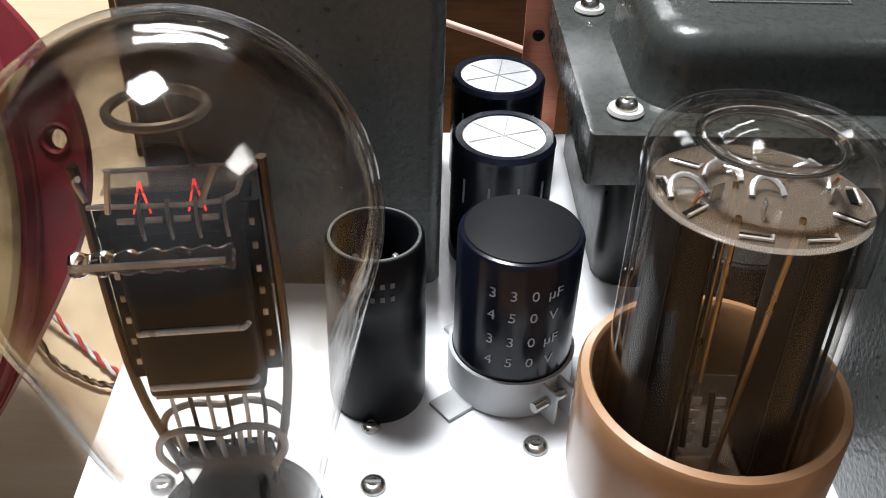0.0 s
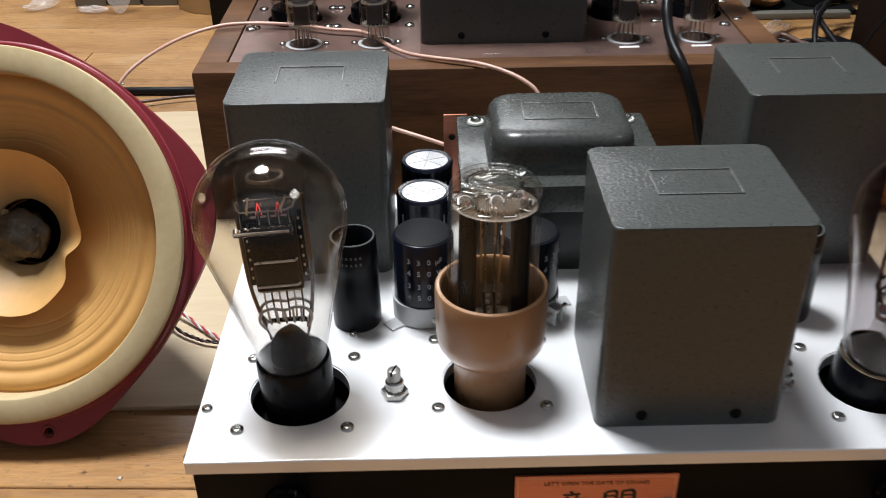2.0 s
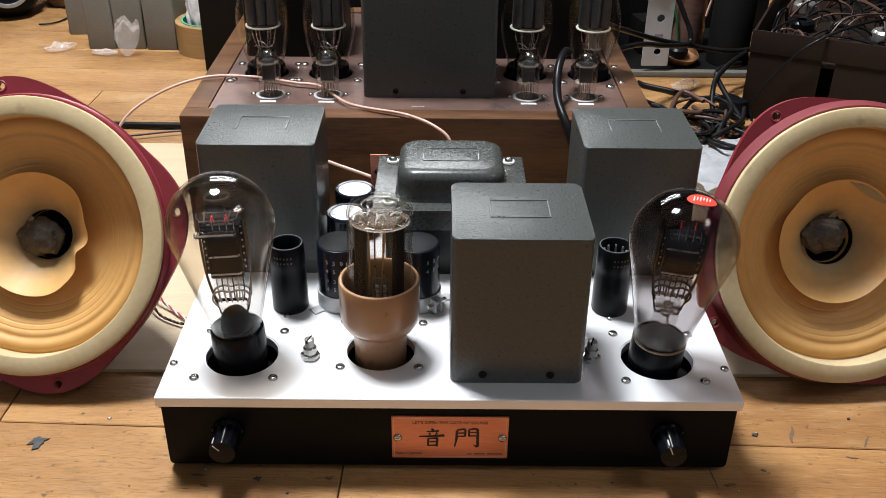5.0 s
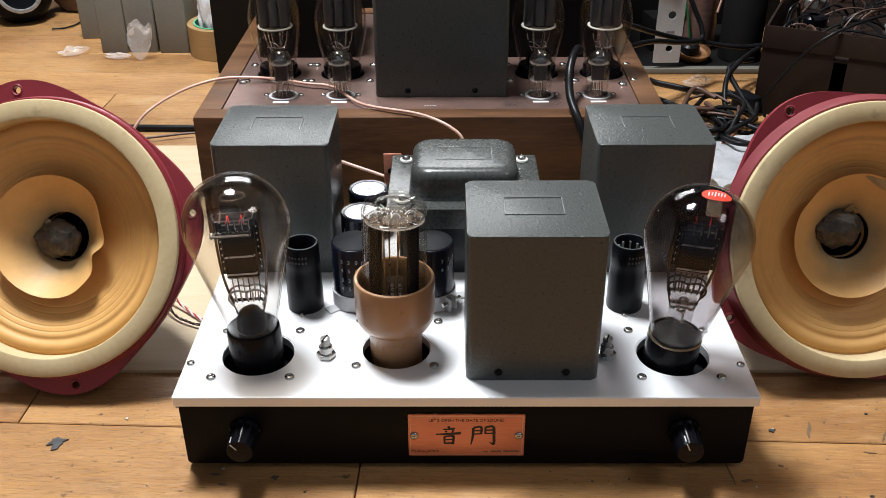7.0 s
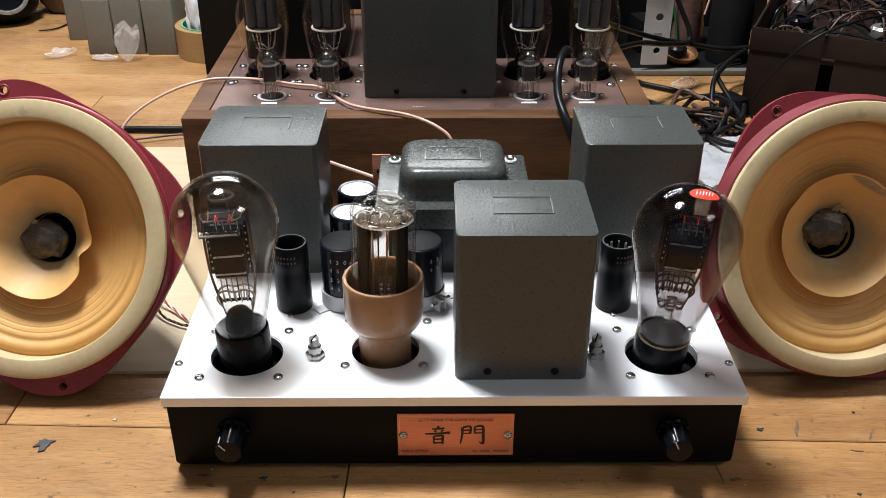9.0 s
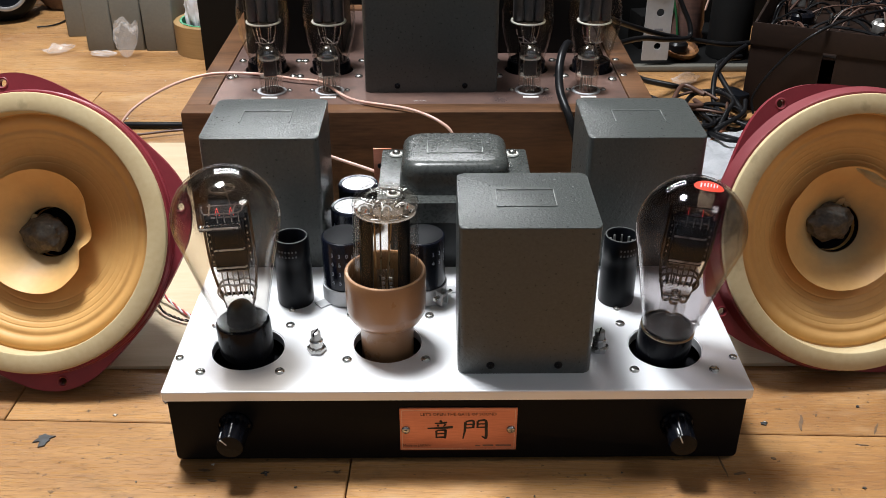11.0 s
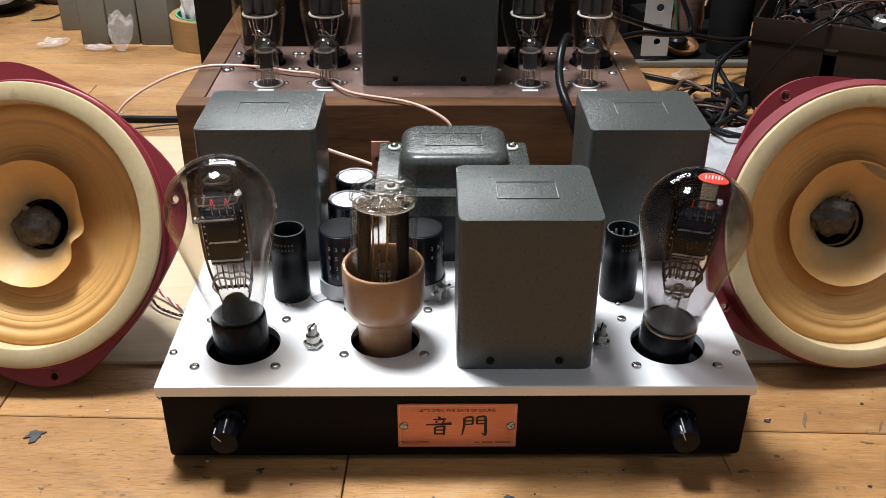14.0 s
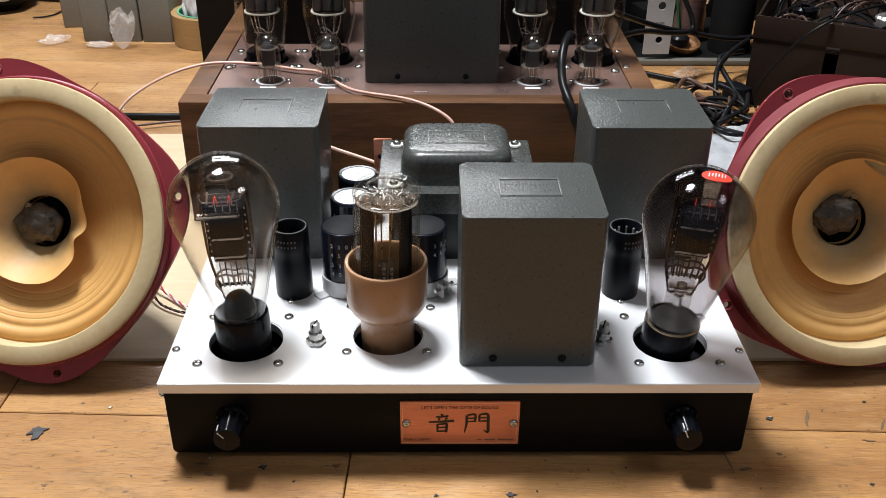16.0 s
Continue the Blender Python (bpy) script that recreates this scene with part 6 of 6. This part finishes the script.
def brown_chassis():
    """Old steel chassis lying upside down, its wiring showing at the top."""
    x0, x1, y0, y1, h, t = 0.345, 0.68, 0.600, 0.90, 0.103, 0.003
    c = thing("brown_chassis", pose(0.3435, 0.600, 0, 0, 0, -25) @ pose(-x0, -y0, 0), "old brown steel chassis lying upside down with exposed wiring", "chassis")
    part("front_wall", block(x0, y0, 0.0005, 0.4225, y0 + t, h, 0.0006), BROWN_STEEL, c)
    part("front_wall", block(0.4365, y0, 0.0005, x1, y0 + t, h, 0.0006), BROWN_STEEL, c)
    part("front_rail", block(0.4227, y0, h - 0.0250, 0.4363, y0 + t, h, 0.0005), BROWN_STEEL, c)
    part("back_wall", block(x0, y1 - t, 0.0005, x1, y1, h, 0.0006), BROWN_STEEL, c)
    part("side_wall", block(x0, y0 + t + 0.0002, 0.0005, x0 + t, y1 - t - 0.0002, h, 0.0006), BROWN_STEEL, c)
    part("side_wall", block(x1 - t, y0 + t + 0.0002, 0.0005, x1, y1 - t - 0.0002, h, 0.0006), BROWN_STEEL, c)
    part("lip", block(x0 - 0.001, y0 - 0.002, h - 0.0245, x1, y0 - 0.0002, h + 0.001, 0.0006), BROWN_STEEL, c)
    part("deck", block(x0 + t + 0.0002, y0 + t + 0.0002, 0.07, x1 - t - 0.0002, y1 - t - 0.0002, 0.073), BROWN_STEEL, c)
    rng = random.Random(11)
    for k in range(9):
        sx, sy = x0 + 0.03 + (k % 3) * 0.095 + rng.random() * 0.02, y0 + 0.045 + (k // 3) * 0.085
        part("valve_socket", lathe([(0.006, 0), (0.015, 0), (0.016, 0.002), (0.016, 0.010), (0.013, 0.013), (0.006, 0.013)], 28), BLACK_BAKELITE if k % 2 else DULL_STEEL, c, at=pose(sx, sy, 0.0732))
    for k in range(90):
        ax, ay = x0 + 0.015 + rng.random() * 0.30, y0 + 0.015 + rng.random() * 0.26
        bx, by = min(max(ax + rng.uniform(-0.12, 0.12), x0 + 0.012), x1 - 0.012), min(max(ay + rng.uniform(-0.08, 0.08), y0 + 0.012), y1 - 0.012)
        top = h + rng.uniform(-0.016, 0.006)
        part("hook_up_wire", rod([(ax, ay, 0.074), (ax * 0.8 + bx * 0.2, ay * 0.8 + by * 0.2, top - 0.004), ((ax + bx) / 2, (ay + by) / 2, top), (ax * 0.2 + bx * 0.8, ay * 0.2 + by * 0.8, top - 0.006), (bx, by, 0.074)], rng.choice((0.0012, 0.0016, 0.002)), 6, smooth=5),
             rng.choice((BLACK_RUBBER, BLACK_RUBBER, BROWN_WIRE)), c)
    for k in range(12):
        ax, ay = x0 + 0.02 + rng.random() * 0.29, y0 + 0.02 + rng.random() * 0.2
        part("solder_tag", block(-0.0015, -0.0005, 0, 0.0015, 0.0005, 0.012, 0.0003), STEEL, c, at=pose(ax, ay, 0.0905, 20 * rng.random(), 0, 180 * rng.random()))
    return c


brown_chassis()
cable("lead_cable", [(0.54, 0.62, 0.112), (0.48, 0.595, 0.117), (0.43, 0.570, 0.113), (0.398, 0.563, 0.100), (0.378, 0.573, 0.075), (0.360, 0.580, 0.045), (0.350, 0.583, 0.020), (0.352, 0.578, 0.003)], 0.0016, BLACK_RUBBER, "thin black lead hanging down the brown chassis")
TANGLE = [
    [(0.140, 0.500, 0.150), (0.154, 0.520, 0.139), (0.170, 0.550, 0.123), (0.217, 0.62, 0.091), (0.260, 0.66, 0.070), (0.302, 0.69, 0.055), (0.348, 0.70, 0.046), (0.382, 0.71, 0.045)],
    [(0.150, 0.51, 0.091), (0.159, 0.53, 0.093), (0.198, 0.58, 0.088), (0.228, 0.62, 0.079), (0.258, 0.65, 0.068), (0.294, 0.682, 0.060), (0.297, 0.692, 0.072), (0.289, 0.697, 0.090), (0.280, 0.70, 0.108), (0.268, 0.70, 0.130)],
    [(0.243, 0.700, 0.004), (0.250, 0.690, 0.004), (0.280, 0.669, 0.004), (0.306, 0.647, 0.004), (0.336, 0.645, 0.005)],
    [(0.372, 0.70, 0.044), (0.354, 0.68, 0.042), (0.333, 0.650, 0.040), (0.314, 0.618, 0.033), (0.308, 0.585, 0.012), (0.318, 0.552, 0.008), (0.334, 0.560, 0.010), (0.330, 0.590, 0.018), (0.322, 0.640, 0.036), (0.346, 0.68, 0.034), (0.368, 0.70, 0.030)],
    [(0.235, 0.640, 0.005), (0.262, 0.602, 0.005), (0.285, 0.575, 0.005), (0.297, 0.545, 0.005), (0.318, 0.525, 0.005), (0.335, 0.545, 0.005)],
    [(0.24, 0.600, 0.013), (0.27, 0.570, 0.013), (0.302, 0.580, 0.014), (0.326, 0.572, 0.013), (0.332, 0.548, 0.013), (0.312, 0.535, 0.013), (0.29, 0.550, 0.013)],
    [(0.25, 0.520, 0.007), (0.275, 0.508, 0.007), (0.30, 0.515, 0.016), (0.325, 0.535, 0.02), (0.338, 0.57, 0.022)],
    [(0.285, 0.500, 0.005), (0.305, 0.530, 0.022), (0.322, 0.566, 0.024), (0.312, 0.60, 0.022), (0.292, 0.612, 0.015), (0.275, 0.59, 0.012)],
]
for k, line in enumerate(TANGLE):
    cable("power_cable", line, 0.0031 if k < 4 else 0.0027, BLACK_RUBBER, "black mains cord in a tangle on the floor")
knots = random.Random(31)
for k in range(9):
    cx, cy = knots.uniform(0.262, 0.315), knots.uniform(0.500, 0.590)
    loop = []
    for q in range(7):
        a = knots.uniform(0, 0.9) + q * 1.05
        loop.append((min(cx + knots.uniform(0.012, 0.034) * math.cos(a), 0.338), cy + knots.uniform(0.014, 0.050) * math.sin(a), 0.0060 + 0.004 * (k % 5) + 0.003 * math.sin(q * 1.9)))
    cable("power_cable", loop, (0.0021, 0.0026, 0.0017)[k % 3], BLACK_RUBBER if k % 4 else BROWN_WIRE, "dark cord looped in the tangle on the floor")
cable("lead_cable", [(0.262, 0.470, 0.006), (0.280, 0.490, 0.007), (0.300, 0.515, 0.010), (0.315, 0.545, 0.012)], 0.0020, BROWN_LEAD, "reddish brown lead among the black cords")


def plug():
    p = thing("mains_plug", pose(0.335, 0.600, 0.0045, 0, 0, 28), "black moulded mains plug lying among the cords", "plug")
    part("plug_body", prism(rounded(-0.010, -0.016, 0.010, 0.016, 0.005, 4), 0, 0.018, 0.003), BLACK_PLASTIC, p)
    part("strain_relief", lathe([(0.0055, 0), (0.004, 0.018), (0, 0.018)], 20), BLACK_PLASTIC, p, at=pose(0, 0.0155, 0.009, -90, 0, 0))
    return p


plug()
bm = bmesh.new()
GRID = 14
cells = [[bm.verts.new(((i / GRID - 0.5) * 0.12, (j / GRID - 0.5) * 0.10, 0.004 + 0.010 * abs(noise.noise((i * 0.33, j * 0.31, 3.0))))) for j in range(GRID + 1)] for i in range(GRID + 1)]
for i in range(GRID):
    for j in range(GRID):
        bm.faces.new((cells[i][j], cells[i + 1][j], cells[i + 1][j + 1], cells[i][j + 1]))
bmesh.ops.solidify(bm, geom=bm.faces[:], thickness=0.0006)
tagged(part("wrapping_film", bm, WHITE_FILM, None, "", True, pose(0.292, 0.452, 0.0035, 0, 0, 20)), "crumpled white wrapping film on the plywood sheet", "packing")


crumpled_bag("plastic_scrap", pose(0.298, 0.684, 0.0004, 0, 0, 15), 0.016, 0.012, "small crumpled clear scrap on the boards", 5.2)


def pliers_grip():
    g = thing("screwdriver", pose(0.236, 0.300, 0.0130, 0, 90, 20), "screwdriver with orange and black grip", "tool")
    part("grip", lathe([(0, -0.030), (0.008, -0.030), (0.0096, -0.027), (0.0096, -0.006), (0.0088, -0.002), (0.0094, 0.010), (0.0094, 0.024), (0.006, 0.028), (0, 0.028)], 32), ORANGE, g, "orange plastic grip")
    part("collar", lathe([(0.0099, -0.028), (0.0101, -0.028), (0.0101, -0.013), (0.0099, -0.013)], 32), BLACK_PLASTIC, g)
    part("blade", rod([(0, 0, 0.028), (0, 0, 0.11)], 0.0025, 10), STEEL, g)
    return g


pliers_grip()


def copper_tag():
    t = part("terminal_board", block(-0.0610, 0.2342, P, -0.0470, 0.2360, 0.1120, 0.0004), COPPER, amplifier, "small copper coloured terminal board")
    part("rivet", lathe([(0, 0.0012), (0.0015, 0.001), (0.0022, 0)], 16), BLACK_PLASTIC, t, at=pose(-0.0560, 0.2340, 0.0975) @ FRONT)


copper_tag()


def twisted_pair(points, r, pitch, mats, label):
    line = spline(points, 14)
    pair = thing("twisted_pair", pose(0, 0, 0), label, "cable")
    for k, mat in enumerate(mats):
        out = []
        for i, p in enumerate(line):
            a = i * pitch + math.pi * k
            out.append(p + Vector((0.3 * math.cos(a), math.cos(a), math.sin(a))) * r * 1.05)
        part("strand", rod(out, r, 7), mat, pair)
    return pair


twisted_pair([(-0.245, 0.205, 0.035), (-0.228, 0.186, 0.014), (-0.214, 0.174, 0.0068), (-0.200, 0.161, 0.0068), (-0.184, 0.150, 0.0068), (-0.170, 0.148, 0.0072)], 0.0007, 0.75, (RED_WIRE, INK_WHITE), "red and white twisted speaker lead on plywood")
twisted_pair([(-0.240, 0.190, 0.025), (-0.224, 0.168, 0.009), (-0.210, 0.158, 0.0068), (-0.198, 0.1535, 0.0068), (-0.170, 0.150, 0.0072)], 0.0006, 0.75, (BROWN_WIRE, BLACK_RUBBER), "dark twisted lead on plywood")


def floor_chip(x, y, w, seed, pale=False):
    """A flake of debris."""
    bm = bmesh.new()
    ring = []
    for k in range(15):
        a = 2 * math.pi * k / 15
        r = w * (0.35 + 1.5 * abs(noise.noise((k * 1.7, seed, 0.0))))
        ring.append((r * math.cos(a), r * 0.8 * math.sin(a)))
    prism(ring, 0, 0.0008, 0.0, bm)
    return tagged(part("debris_flake", bm, PALE_CRUMB if pale else FLAKE, None, "", False, pose(x, y, 0.0002)), "tiny pale crumb lying on the floor boards" if pale else "dark grey flake of debris on the floor", "debris")


floor_chip(-0.2655, 0.0285, 0.0098, 1.0)
floor_chip(-0.118, -0.004, 0.0030, 2.0)
floor_chip(0.2025, 0.0395, 0.0035, 3.0)
floor_chip(-0.196, 0.066, 0.004, 4.0)
floor_chip(0.03, -0.028, 0.003, 5.5)


def floor_mark(x0, y0, x1, y1, w):
    """A dark scratch worn into the boards."""
    bm = bmesh.new()
    n = 7
    d = Vector((x1 - x0, y1 - y0, 0))
    side = Vector((-d.y, d.x, 0)).normalized()
    left, right = [], []
    for k in range(n):
        u = k / (n - 1)
        p = Vector((x0, y0, 0)) + d * u + side * w * 0.6 * noise.noise((u * 3, x0 * 50, 0))
        half = w * (0.25 + 0.75 * math.sin(math.pi * min(max(u, 0.06), 0.94))) / 2
        left.append((p + side * half)[:2])
        right.append((p - side * half)[:2])
    prism(left + right[::-1], 0.0, 0.00035, 0.0, bm)
    return part("scratch", bm, SCRATCH, bpy.data.objects["floor"], "dark scratch worn into the boards", False)


for mark in ((0.1646, 0.011, 0.1656, -0.0095, 0.0011), (0.2296, 0.0483, 0.2244, 0.0331, 0.0024), (0.2713, 0.029, 0.2775, 0.040, 0.0014), (0.1971, 0.0078, 0.2001, 0.0060, 0.0020),
             (0.2404, 0.0494, 0.2392, 0.0470, 0.0012), (0.170, -0.0061, 0.1775, -0.0066, 0.0024), (-0.160, -0.0003, -0.1525, -0.0012, 0.0022),
             (-0.1526, -0.0094, -0.147, -0.0100, 0.0020), (0.255, 0.0195, 0.263, 0.0188, 0.0013)):
    floor_mark(*mark)
specks = random.Random(21)
for k in range(26):
    floor_chip(specks.uniform(-0.32, 0.32), specks.choice((specks.uniform(-0.035, -0.004), specks.uniform(0.03, 0.095))) if k % 2 else specks.uniform(0.55, 0.75), specks.uniform(0.0008, 0.0022), 6.0 + k)
for k, (cx, cy) in enumerate(((-0.1955, -0.011), (-0.1515, 0.0038), (-0.2262, 0.0516), (-0.1176, -0.0042), (0.178, -0.012), (0.2035, 0.041), (-0.352, 0.70), (-0.30, 0.68), (-0.365, 0.575), (-0.42, 0.76), (-0.29, 0.77))):
    floor_chip(cx, cy, 0.0007 + 0.0004 * (k % 3) + (0.0008 if cy > 0.5 else 0), 50.0 + k, True)
build_planks(bpy.data.objects["floor"])
